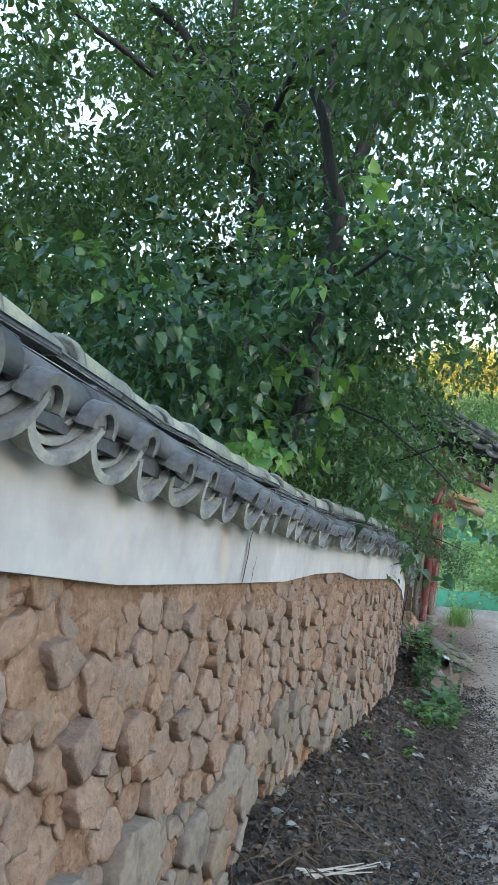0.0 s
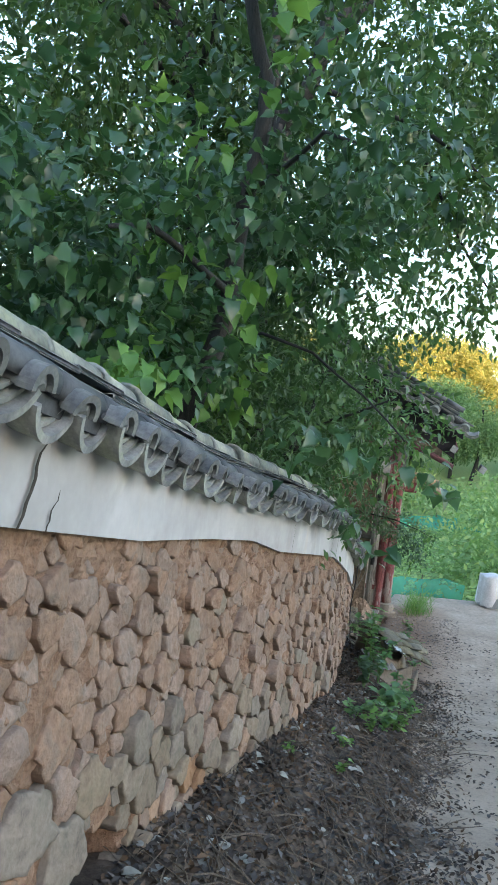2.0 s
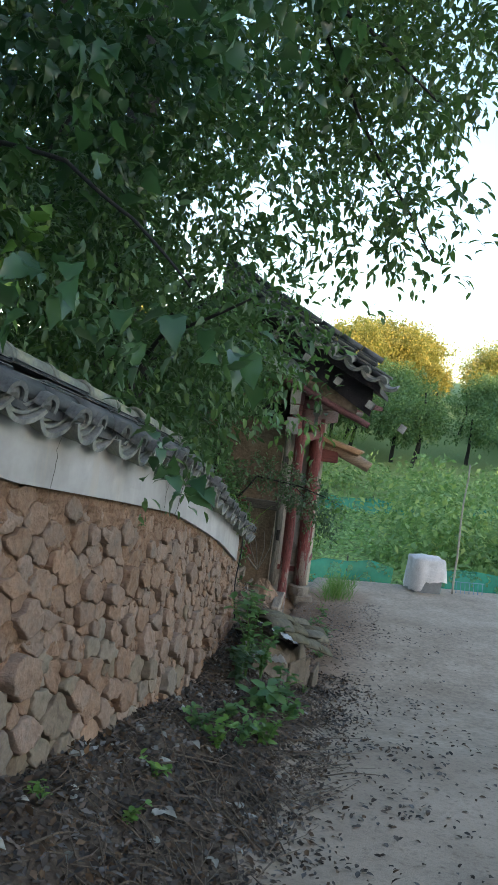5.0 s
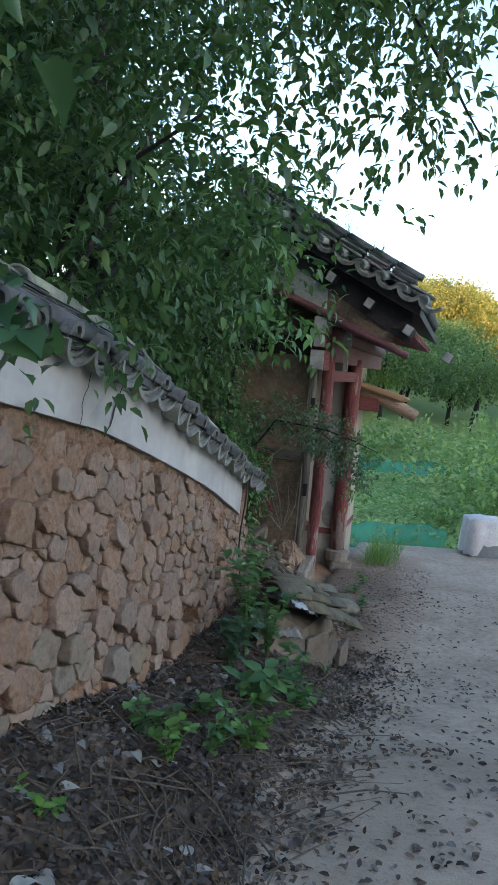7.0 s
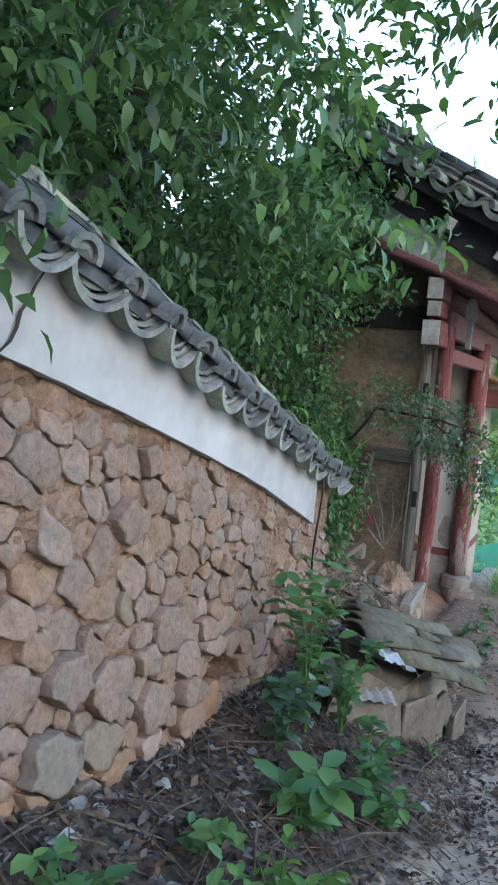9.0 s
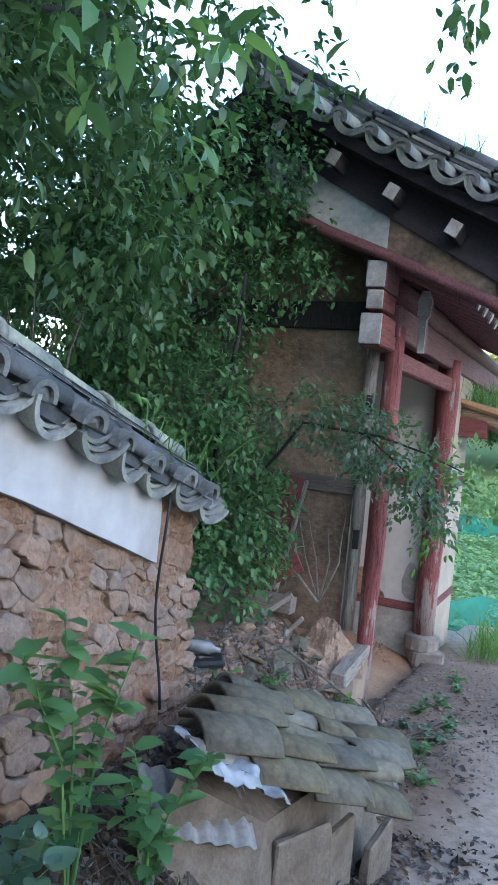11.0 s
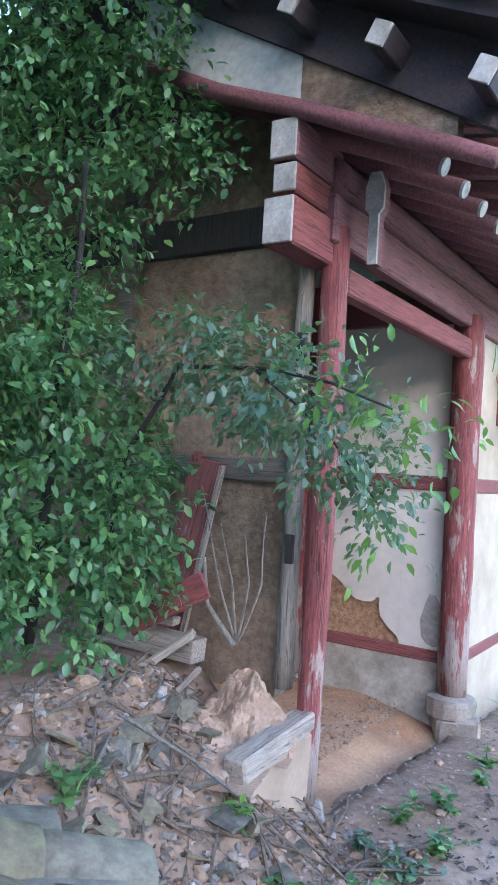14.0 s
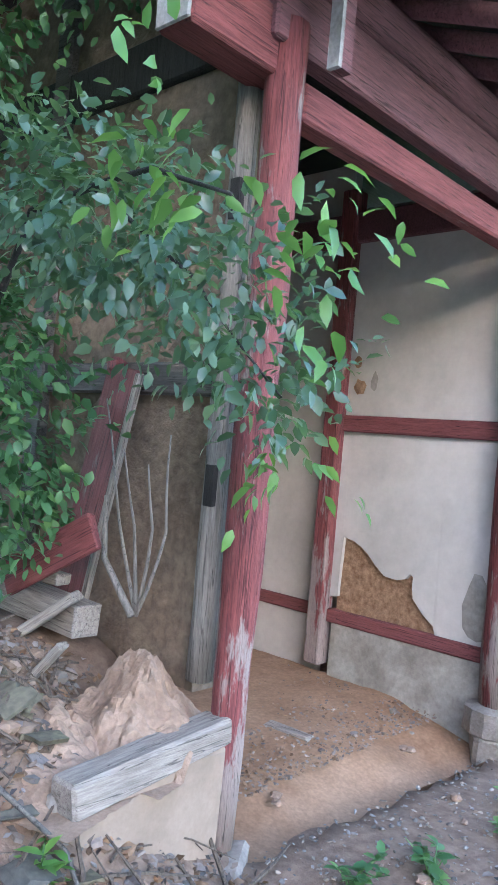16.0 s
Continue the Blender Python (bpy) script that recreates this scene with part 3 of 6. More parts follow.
def wall_cells(seed):
    """Outlines of the rubble stones in wall space: y along, h from the foot (0) up to the plaster (1.33 m).
    Stones of many sizes are thrown at the wall until it is full, then share the room between them."""
    rnd = random.Random(seed)
    flat = 1.28                                        # stones lie on their broad side
    seeds, grid = [], collections.defaultdict(list)
    for r_lo, r_hi, tries in ((0.10, 0.15, 500), (0.065, 0.10, 5000), (0.045, 0.065, 11000), (0.034, 0.045, 5000)):
        for _ in range(tries):
            y, h, r = rnd.uniform(WALL_FROM, WALL_TO), rnd.uniform(-0.08, 1.42), rnd.uniform(r_lo, r_hi)
            if r > 0.1 and not (0.14 < h < 0.56 and y < 9.4):
                continue
            if h > 1.12 and r > 0.085:
                continue
            u, v = y, h * flat
            gi, gj = int(u / 0.3), int(v / 0.3 + 5)
            if all((u - a) ** 2 + (v - b) ** 2 > (0.93 * (r + q)) ** 2 for di in (-1, 0, 1) for dj in (-1, 0, 1) for a, b, q in grid[gi + di, gj + dj]):
                grid[gi, gj].append((u, v, r))
                seeds.append((u, v, r))
    cells = []
    for u, v, r in seeds:
        poly = [(u + 2.1 * r * math.cos(math.pi * k / 4), v + 2.1 * r * math.sin(math.pi * k / 4)) for k in range(8)]
        gi, gj = int(u / 0.3), int(v / 0.3 + 5)
        for di in (-1, 0, 1):
            for dj in (-1, 0, 1):
                for a, b, q in grid[gi + di, gj + dj]:
                    du, dv = a - u, b - v
                    d2 = du * du + dv * dv
                    if 1e-9 < d2 and len(poly) > 2:
                        k = 0.5 * (1 + (r * r - q * q) / d2)
                        poly = clip_cell(poly, u + du * k, v + dv * k, du, dv)
        if len(poly) > 2:
            cells.append(([(a, b / flat) for a, b in poly], u, v / flat))
    return cells


def stone_geo(poly, rnd, y0, h0, proud):
    """One stone from its outline: a skirt in the clay, a worn shoulder and an uneven face."""
    cx, cy = sum(p[0] for p in poly) / len(poly), sum(p[1] for p in poly) / len(poly)
    size = max(max(p[0] for p in poly) - min(p[0] for p in poly), 0.05)
    gap = 1 - min(0.16, rnd.uniform(0.002, 0.008) / size * 2)
    pts = []
    for i in range(len(poly)):
        a, b = poly[i], poly[(i + 1) % len(poly)]
        if math.dist(a, b) < 0.012:
            continue
        for t in (0.1, 0.37, 0.63, 0.9) if math.dist(a, b) > 0.09 else (0.15, 0.85):
            e = rnd.uniform(-0.07, 0.07)
            pts.append((a[0] + (b[0] - a[0]) * t - (b[1] - a[1]) * e, a[1] + (b[1] - a[1]) * t + (b[0] - a[0]) * e))
    if len(pts) < 4:
        return None
    # neighbours bend alike, so that the joints wander
    pts = [(a + 0.03 * noise.noise((a * 8, b * 8, 1)) + 0.014 * noise.noise((a * 26, b * 26, 2)), b + 0.03 * noise.noise((a * 8, b * 8, 3)) + 0.014 * noise.noise((a * 26, b * 26, 4))) for a, b in pts]
    tilt_y, tilt_h = rnd.uniform(-0.08, 0.08), rnd.uniform(-0.12, 0.06)
    vs, fs, n = [], [], len(pts)
    edge = [1 + rnd.uniform(-0.08, 0.03) for _ in pts]
    for k, out in ((1.0, -0.09), (0.992, proud - 0.008), (0.978, proud - 0.001), (0.85, proud), (0.45, proud + 0.002)):
        for p, e in zip(pts, edge):
            q = gap * k * (e if k > 0.8 else 1 + rnd.uniform(-0.2, 0.2))
            y, h = cx + (p[0] - cx) * q, cy + (p[1] - cy) * q
            bumpy = 0.011 * noise.noise((y * 21, h * 21, y0)) + 0.008 * noise.noise((y * 50, h * 50, h0))
            o = out if out < -0.08 else out + (y - cx) * tilt_y + (h - cy) * tilt_h + bumpy
            vs.append((y, h, o))
    vs.append((cx, cy, proud + 0.003 + 0.016 * noise.noise((cx * 21, cy * 21, y0))))
    for r in range(4):
        for i in range(n):
            a, b = r * n + i, r * n + (i + 1) % n
            fs.append((a, b, b + n, a + n))
    for i in range(n):
        fs.append((4 * n + i, 4 * n + (i + 1) % n, 5 * n))
    return vs, fs


def lay_on_wall(geo):
    out = []
    for y, h, o in geo[0]:
        p, t, n = wall_frame(y)
        foot = float(np.interp(y, BASE_Y, BASE_Z))
        top = white_z(y) - 0.015
        z = foot + h * (top - foot) / 1.33
        q = p + n * o
        out.append((q.x, q.y, z))
    return out, geo[1]


def hole_at(y, h):
    """Gaps at the wall's foot where stones have fallen out."""
    return (3.8 < y < 4.36 and h < 0.26) or (9.78 < y < 10.12 and 0.14 < h < 0.33)


def build_stones():
    rnd = random.Random(5)
    made, rest, clay, dark = 0, [], [], []
    for poly, y, h in wall_cells(11):
        if h > 1.34 or hole_at(y, h):
            continue
        wide = max(p[0] for p in poly) - min(p[0] for p in poly)
        big = wide > 0.19 and h < 0.56
        proud = rnd.uniform(0.008, 0.04) if big else rnd.uniform(-0.014, 0.016)
        if y > 10.4:
            proud = rnd.uniform(-0.04, 0.015)
            big = False
        if h > 1.22:
            proud = rnd.uniform(-0.03, 0.0)
        elif rnd.random() < 0.18:
            proud += 0.026
        elif rnd.random() < 0.07 and wide < 0.14:
            continue
        geo = stone_geo(poly, rnd, y, h, proud)
        if geo is None:
            continue
        geo = lay_on_wall(geo)
        if 4.6 < y < 10.2 and made < 300 and h > 0.2:
            grey = (big and y < 8.9 and rnd.random() < 0.4) or (h < 0.6 and y < 8 and rnd.random() < 0.25) or rnd.random() < 0.04
            part("stone", geo, M_STONE_G if grey else M_STONE, stone_wall, smooth=True)
            made += 1
        else:
            (dark if (big and y < 8.9 and rnd.random() < 0.75) or (h < 0.5 and y < 7 and rnd.random() < 0.4) else clay if h <= 0.16 else rest).append(geo)
    for mt, geos, lb in ((M_CLAY_I, clay, "crumbling orange clay lumps at the foot"), (M_STONE_GI, dark, "large greenish grey foundation stones")):
        tagged(part("stones", joined(*geos), mt, stone_wall, lb, smooth=True), kind="stuff")
    ob = part("stones", joined(*rest), M_STONE_I, stone_wall, smooth=True)
    tagged(ob, kind="stuff")


# ---- the wall's tiled cap ----
def end_plug(r, back, steps=9):
    """The lime and earth that stops a roll tile's end: a bulging half disc."""
    vs = [(0, back - 0.014, r * 0.35)] + [(r * math.cos(math.pi * i / steps), back, r * math.sin(math.pi * i / steps) - 0.004) for i in range(steps + 1)]
    fs = [(0, i + 1, i + 2) for i in range(steps)] + [(0, steps + 1, 1)]
    return vs, fs


def build_wall_cap():
    cap = thing("wall_roof", "grey clay tiled cap of the boundary wall, mossy and worn", "roof", kind="structure")
    rnd = random.Random(8)
    roll = mesh_of("roll_tile", *joined(arc_shell(0.06, 0.016, 0.34, 0.0, math.pi, 12), moved(arc_shell(0.066, 0.022, 0.045, -0.05, math.pi + 0.05, 16), pose(0, -0.02, 0)), end_plug(0.05, 0.0)), M_TILE_M)
    pan_vs, pan_fs = joined(arc_shell(0.148, 0.015, 0.34, math.pi * 1.13, math.pi * 1.87, 14), moved(arc_shell(0.152, 0.022, 0.02, math.pi * 1.12, math.pi * 1.88, 14), pose(0, -0.014, 0)), moved(arc_shell(0.143, 0.014, 0.33, math.pi * 1.15, math.pi * 1.85, 14), pose(0.004, 0.012, 0.024, 3, 2, 0)), moved(arc_shell(0.139, 0.014, 0.33, math.pi * 1.17, math.pi * 1.83, 14), pose(-0.004, 0.026, 0.046, 4, -2, 0)))
    pan = mesh_of("pan_tile", pan_vs, pan_fs, M_TILE)
    y, pitch = WALL_FROM, 0.255
    while y < WALL_TO:
        p, t, o = wall_frame(y)
        rise = (eave_z(y + 0.1) - eave_z(y - 0.1)) / 0.2
        turn = math.degrees(math.atan2(t.y, t.x)) - 0.0
        ends = rnd.uniform(-0.015, 0.02)
        for mesh_, name, off, up in ((roll, "roll_tile", 0.0, 0.085), (pan, "pan_tile", pitch / 2, 0.132)):
            yy = y + off * t.y
            pp, tt, oo = wall_frame(yy)
            z = eave_z(yy) + up + rnd.uniform(-0.01, 0.01)
            q = pp + oo * (0.12 + ends)
            ob = new(name, mesh_)
            # local y runs back into the wall and a little up
            ob.matrix_basis = pose(q.x, q.y, z, 0, 0, turn) @ pose(0, 0, 0, 16 + rnd.uniform(-6, 6), -math.degrees(math.atan(rise)) * 0.8 + rnd.uniform(-9, 9), rnd.uniform(-9, 9))
            ob.parent = cap
        y += pitch * t.y
    # a dark length of roll tiles laid along, above the ends
    def along(name, y0, y1, out, up, geo_of, material, label="", step=0.34):
        yy = y0
        while yy < y1 - 0.05:
            ln = min(step * rnd.uniform(0.85, 1.1), y1 - yy)
            p, t, o = wall_frame(yy)
            p2, _, o2 = wall_frame(yy + ln)
            a = Vector((p.x, p.y, eave_z(yy) + up)) + o * (out + rnd.uniform(-0.01, 0.01))
            b = Vector((p2.x, p2.y, eave_z(yy + ln) + up)) + o2 * (out + rnd.uniform(-0.01, 0.01))
            d = b - a
            m = Matrix.Translation(a) @ d.to_track_quat("Y", "Z").to_matrix().to_4x4() @ pose(0, 0, rnd.uniform(-0.006, 0.006), 0, rnd.uniform(-7, 7), rnd.uniform(-1.5, 1.5))
            part(name, geo_of(d.length + 0.015), material, cap, label, m, True)
            yy += ln
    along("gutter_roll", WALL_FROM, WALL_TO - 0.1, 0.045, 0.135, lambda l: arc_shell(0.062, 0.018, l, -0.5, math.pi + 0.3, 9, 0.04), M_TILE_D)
    along("flat_tile", WALL_FROM, WALL_TO - 0.05, -0.06, 0.20, lambda l: block(-0.10, 0.075, 0, l, 0, 0.022, 0.004), M_TILE, "", 0.3)
    along("flat_tile", WALL_FROM + 0.1, WALL_TO - 0.1, -0.08, 0.235, lambda l: block(-0.10, 0.08, 0, l, 0, 0.02, 0.004), M_TILE, "", 0.31)
    along("ridge_tile", WALL_FROM, WALL_TO - 0.15, -0.12, 0.262, lambda l: joined(arc_shell(0.075, 0.02, l, -0.1, math.pi + 0.1, 9, 0.05), moved(arc_shell(0.083, 0.02, 0.03, -0.1, math.pi + 0.1, 9), pose(0, 0.0, 0))), M_TILE_L, "", 0.36)
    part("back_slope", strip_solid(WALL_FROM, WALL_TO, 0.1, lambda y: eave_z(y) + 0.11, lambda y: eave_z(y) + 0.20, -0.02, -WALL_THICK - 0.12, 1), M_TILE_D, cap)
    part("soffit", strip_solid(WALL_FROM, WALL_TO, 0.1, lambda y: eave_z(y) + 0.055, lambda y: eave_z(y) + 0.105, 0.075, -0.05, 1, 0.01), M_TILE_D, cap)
    return cap


build_wall_cap()

# ---- the gate house ----
def build_gate():
    g = thing("gate_house", "old tiled gate house with worn red columns and mud walls", "house", at=tuple(GATE_O), turn=GATE_TURN)
    rnd = random.Random(21)

    def column(name, x, y, r0, r1, z0, z1, material, label, sides=12):
        n = 9
        pts = [(x + rnd.uniform(-0.006, 0.006), y + rnd.uniform(-0.006, 0.006), z0 + (z1 - z0) * i / n) for i in range(n + 1)]
        rr = [r0 + (r1 - r0) * min(1, i / 3) + rnd.uniform(-0.004, 0.004) for i in range(n + 1)]
        return part(name, tube(pts, rr, sides, wob=0.03, rnd=rnd), material, g, label, smooth=True)

    column("column", 0.0, 0.0, 0.058, 0.078, -2.70, 0.4, M_RED, "worn red painted column, bare and cracked at the foot")
    column("column", 2.42, -0.0, 0.118, 0.122, -2.66, 0.4, M_RED, "thick red painted round column")
    column("side_post", -0.01, 0.165, 0.052, 0.05, -2.12, 0.3, M_GREYWOOD, "weathered grey unpainted post")
    # dark blocks stand in for the shade inside the post's slots
    for mz in (-1.44, -0.33):
        part("mortise_shade", block(-0.068, -0.03, 0.125, 0.175, mz, mz + 0.16, 0.004), M_BARK, g)
    part("base_stone", joined(tube([(2.42, 0, -2.83), (2.42, 0, -2.80), (2.42, 0, -2.70), (2.42, 0, -2.66), (2.42, 0, -2.64)], [0.15, 0.195, 0.20, 0.185, 0.12], 13, wob=0.06, rnd=rnd), moved(block(-0.17, 0.18, -0.18, 0.16, -0.16, 0.03, 0.03, rnd, 0.03), pose(2.42, -0.02, -2.82, 0, 0, 25))), M_BASESTONE, g, "rough stone base under the column")
    part("base_stone", moved(block(-0.10, 0.11, -0.11, 0.10, -0.12, 0.10, 0.02, rnd, 0.025), pose(0.0, -0.02, -2.83, 0, 0, 35)), M_BASESTONE, g)
    part("lintel", block(0.06, 2.34, -0.06, 0.05, 0.05, 0.20, 0.012), M_RED_X, g, "red painted lintel beam")
    part("tie_beam", block(-0.12, 6.0, -0.05, 0.05, 0.30, 0.56, 0.012), M_DARKRED, g)
    part("purlin", tube([(-0.1, 0, 0.66), (1, 0, 0.67), (6.2, 0, 0.66)], [0.1, 0.105, 0.1], 12), M_DARKRED, g, smooth=True)
    # the stepped bracket that sticks out over the side wall
    for z0, z1, x0, w, mt in ((0.185, 0.43, -0.50, 0.09, M_RED_X), (0.46, 0.615, -0.46, 0.07, M_RED_X), (0.62, 0.83, -0.49, 0.08, M_DARKRED)):
        arm = part("bracket_arm", block(x0, 0.02, 0.07 - w, 0.07 + w, z0, z1, 0.014), mt, g)
        part("bracket_end", block(x0 - 0.012, x0 + 0.004, 0.075 - w, 0.065 + w, z0 + 0.006, z1 - 0.006, 0.006), M_WHITEPAINT, arm, "whitish bare end grain")
    prof = [(-0.028, 0.2), (0.028, 0.2), (0.028, 0.47), (0.055, 0.5), (0.058, 0.62), (0.03, 0.7), (-0.03, 0.7), (-0.058, 0.62), (-0.055, 0.5), (-0.028, 0.47)]
    n = len(prof)
    for name, x0, x1, mt, lb in (("wing_bracket", 0.048, 0.11, M_DARKRED, ""), ("wing_bracket_end", 0.03, 0.052, M_WHITEPAINT, "white painted spade-shaped bracket end")):
        vs = [(x, -0.2 + y * 0.95, z) for x in (x0, x1) for y, z in prof]
        fs = [tuple(range(n))[::-1], tuple(range(n, 2 * n))] + [(i, (i + 1) % n, (i + 1) % n + n, i + n) for i in range(n)]
        part(name, (vs, fs), mt, g, lb)
    # side wall of mud, facing the old boundary wall
    part("mud_wall", wall_sheet(0.03, 0.24, 3.2, -2.2, 1.2), M_WALLMUD, g, "cracked old mud plaster wall")
    part("side_rail_and_shade", block(-0.01, 0.1, 0.2, 3.2, -1.01, -0.87, 0.01), M_OLDRAIL, g)
    # no rail up here: dark bar added for the shade under the eaves
    part("side_rail_and_shade", block(-0.01, 0.1, 0.2, 3.2, 0.36, 0.60, 0.01), M_BARK, g)
    part("side_stud", block(-0.02, 0.1, 1.45, 1.58, -2.2, 1.2, 0.01), M_OLDRAIL, g)
    part("peg", moved(lump(rnd, 0.045, 0.045, 0.08, 5, 8), pose(-0.04, 0.82, -0.93)), M_RED, g)
    # broken sill beam and the mud footing under it
    part("sill_beam", moved(block(-0.72, 0.0, -0.05, 0.075, -0.06, 0.055, 0.012, rnd, 0.014), pose(-0.03, 0.0, -2.245, 0, -6, 3)), M_GREYWOOD_X, g, "bleached broken wooden sill beam")
    part("footing", block(-0.70, -0.05, -0.05, 0.14, -2.95, -2.30, 0.02, rnd, 0.02), M_FOOTING, g, "pale mud footing under the sill")
    # far wall of the open bay
    def panel(name, y0, y1, z0, z1, mt, lb="", x0=2.47, x1=2.58):
        part(name, block(x0, x1, y0, y1, z0, z1, 0.004), mt, g, lb)
    bay_wall(g, rnd)
    for z0, z1, y1 in ((-2.43, -2.335, 1.345), (-1.03, -0.91, 1.345)):
        part("rail", block(2.44, 2.6, 0.08, y1, z0, z1, 0.008), M_REDRAIL, g, "dull red wooden rail")
    part("inner_post", block(2.38, 2.52, 1.345, 1.48, -2.75, 0.75, 0.012), M_RED, g, "split red inner post")
    panel("back_panel", 1.48, 2.6, -2.9, 1.0, M_CREAM, x0=2.53, x1=2.62)
    part("rail", block(2.5, 2.64, 1.48, 2.6, -2.43, -2.335, 0.008), M_REDRAIL, g)
    part("bay_beam", block(2.42, 2.60, 0.1, 2.6, 0.36, 0.58, 0.012), M_DARKRED, g)
    part("bay_floor", floor_sheet(0.03, 2.5, -0.05, 3.2), M_BAYFLOOR, g, "bare reddish earth floor of the bay")
    # back of the house
    part("back_wall", block(0.0, 6.0, 3.2, 3.35, -3.2, 1.2, 0.01), M_WALLMUD, g)
    # the front beyond the thick column
    for z0, z1, mt in ((-3.2, -2.43, M_FRONT), (-2.335, -1.03, M_FRONT), (-0.91, 0.30, M_FRONT)):
        part("front_panel", block(2.53, 3.95, -0.02, 0.07, z0, z1, 0.004), mt, g, "cream plaster panel, sunlit yellow in its colour")
    for z0, z1 in ((-2.43, -2.335), (-1.03, -0.91)):
        part("rail", block(2.53, 3.95, -0.035, 0.085, z0, z1, 0.008), M_REDRAIL, g)
    part("end_wall", block(3.95, 4.05, 0.0, 3.2, -3.2, 1.2, 0.01), M_CREAM, g)
    # roof
    roof(g, rnd)
    return g


M_BASESTONE = grained("base_stone", (0.19, 0.165, 0.135), (0.33, 0.29, 0.245), None, 7, 50, bumps=0.8, dist=0.015)
M_CREAM = grained("cream_plaster", (0.43, 0.40, 0.35), (0.60, 0.565, 0.51), None, 1.3, 18, bumps=0.3, dist=0.006, depth=0.86)
# same plaster as the bay wall, with the sunlight's yellow in its colour
M_FRONT = grained("sun_toned_front_plaster", (0.31, 0.265, 0.20), (0.43, 0.375, 0.295), None, 2.0, 18, bumps=0.3, dist=0.006, depth=0.86)
M_FOOTING = grained("pale_mud_footing", (0.23, 0.175, 0.128), (0.32, 0.25, 0.19), None, 3, 30, bumps=0.4, depth=0.8)
M_CEMENT = grained("grey_cement_render", (0.25, 0.225, 0.185), (0.42, 0.39, 0.335), None, 4, 25, bumps=0.4, dist=0.008)
M_STRAWMUD = grained("straw_mud", (0.24, 0.135, 0.07), (0.47, 0.305, 0.18), None, 22, 90, bumps=1.0, dist=0.02)
M_REDRAIL = wood("dull_red_rail", (0.16, 0.05, 0.05), (0.24, 0.085, 0.08), (0.32, 0.26, 0.22), 0.7, "Y")
M_BAYFLOOR = grained("red_earth_floor", (0.27, 0.155, 0.085), (0.40, 0.255, 0.155), None, 2.5, 40, bumps=0.6, dist=0.015)


def rake_z(b):
    """Height of the verge's tile ends at b out from the front."""
    return 1.60 - 0.53 * b + 0.03 * b * b


def wall_sheet(x, y0, y1, z0, z1, rake=False, step=0.08, thick=0.12, rough=0.012):
    """A lumpy upright slab facing -x."""
    ys = np.arange(y0, y1 + 1e-6, step)
    rows = 40
    vs, fs = [], []
    for y in ys:
        top = min(z1, rake_z(-y) - 0.25) if rake else z1
        for r in range(rows + 1):
            z = z0 + (top - z0) * r / rows
            vs.append((x + noise.noise((y * 3, z * 3, 2)) * rough + noise.noise((y * 12, z * 12, 5)) * rough * 0.5, y, z))
    k = rows + 1
    front = len(vs)
    for y in ys:
        top = min(z1, rake_z(-y) - 0.25) if rake else z1
        vs += [(x + thick, y, z0), (x + thick, y, top)]
    for i in range(len(ys) - 1):
        for r in range(rows):
            a, b = i * k + r, (i + 1) * k + r
            fs.append((a, a + 1, b + 1, b))
        c, d = front + 2 * i, front + 2 * i + 2
        fs += [(c, d, d + 1, c + 1), (i * k + rows, c + 1, d + 1, (i + 1) * k + rows), (i * k, (i + 1) * k, d, c)]
    e = len(ys) - 1
    fs += [tuple([front + 1, front] + list(range(0, k))), tuple([front + 2 * e, front + 2 * e + 1] + list(range(e * k, e * k + k))[::-1])]
    return vs, fs


def floor_sheet(x0, x1, y0, y1, step=0.05):
    xs, ys = np.arange(x0, x1 + 1e-6, step), np.arange(y0, y1 + 1e-6, step)
    vs = []
    for y in ys:
        for x in xs:
            z = -2.81 + noise.noise((x * 2, y * 2, 7)) * 0.02 + noise.noise((x * 8, y * 8, 7)) * 0.01
            q = gpt(x, -y, 0)
            low = ground_z(q.x, q.y)
            z = max(z, low + 0.014)
            z += (low - 0.02 - z) * smooth01((0.75 - y + 0.16 * noise.noise((x * 2.3, y * 2.3, 4))) / 0.95)
            vs.append((x, y, z))
    n = len(xs)
    fs = [(j * n + i, j * n + i + 1, j * n + n + i + 1, j * n + n + i) for j in range(len(ys) - 1) for i in range(n - 1)]
    return vs, fs


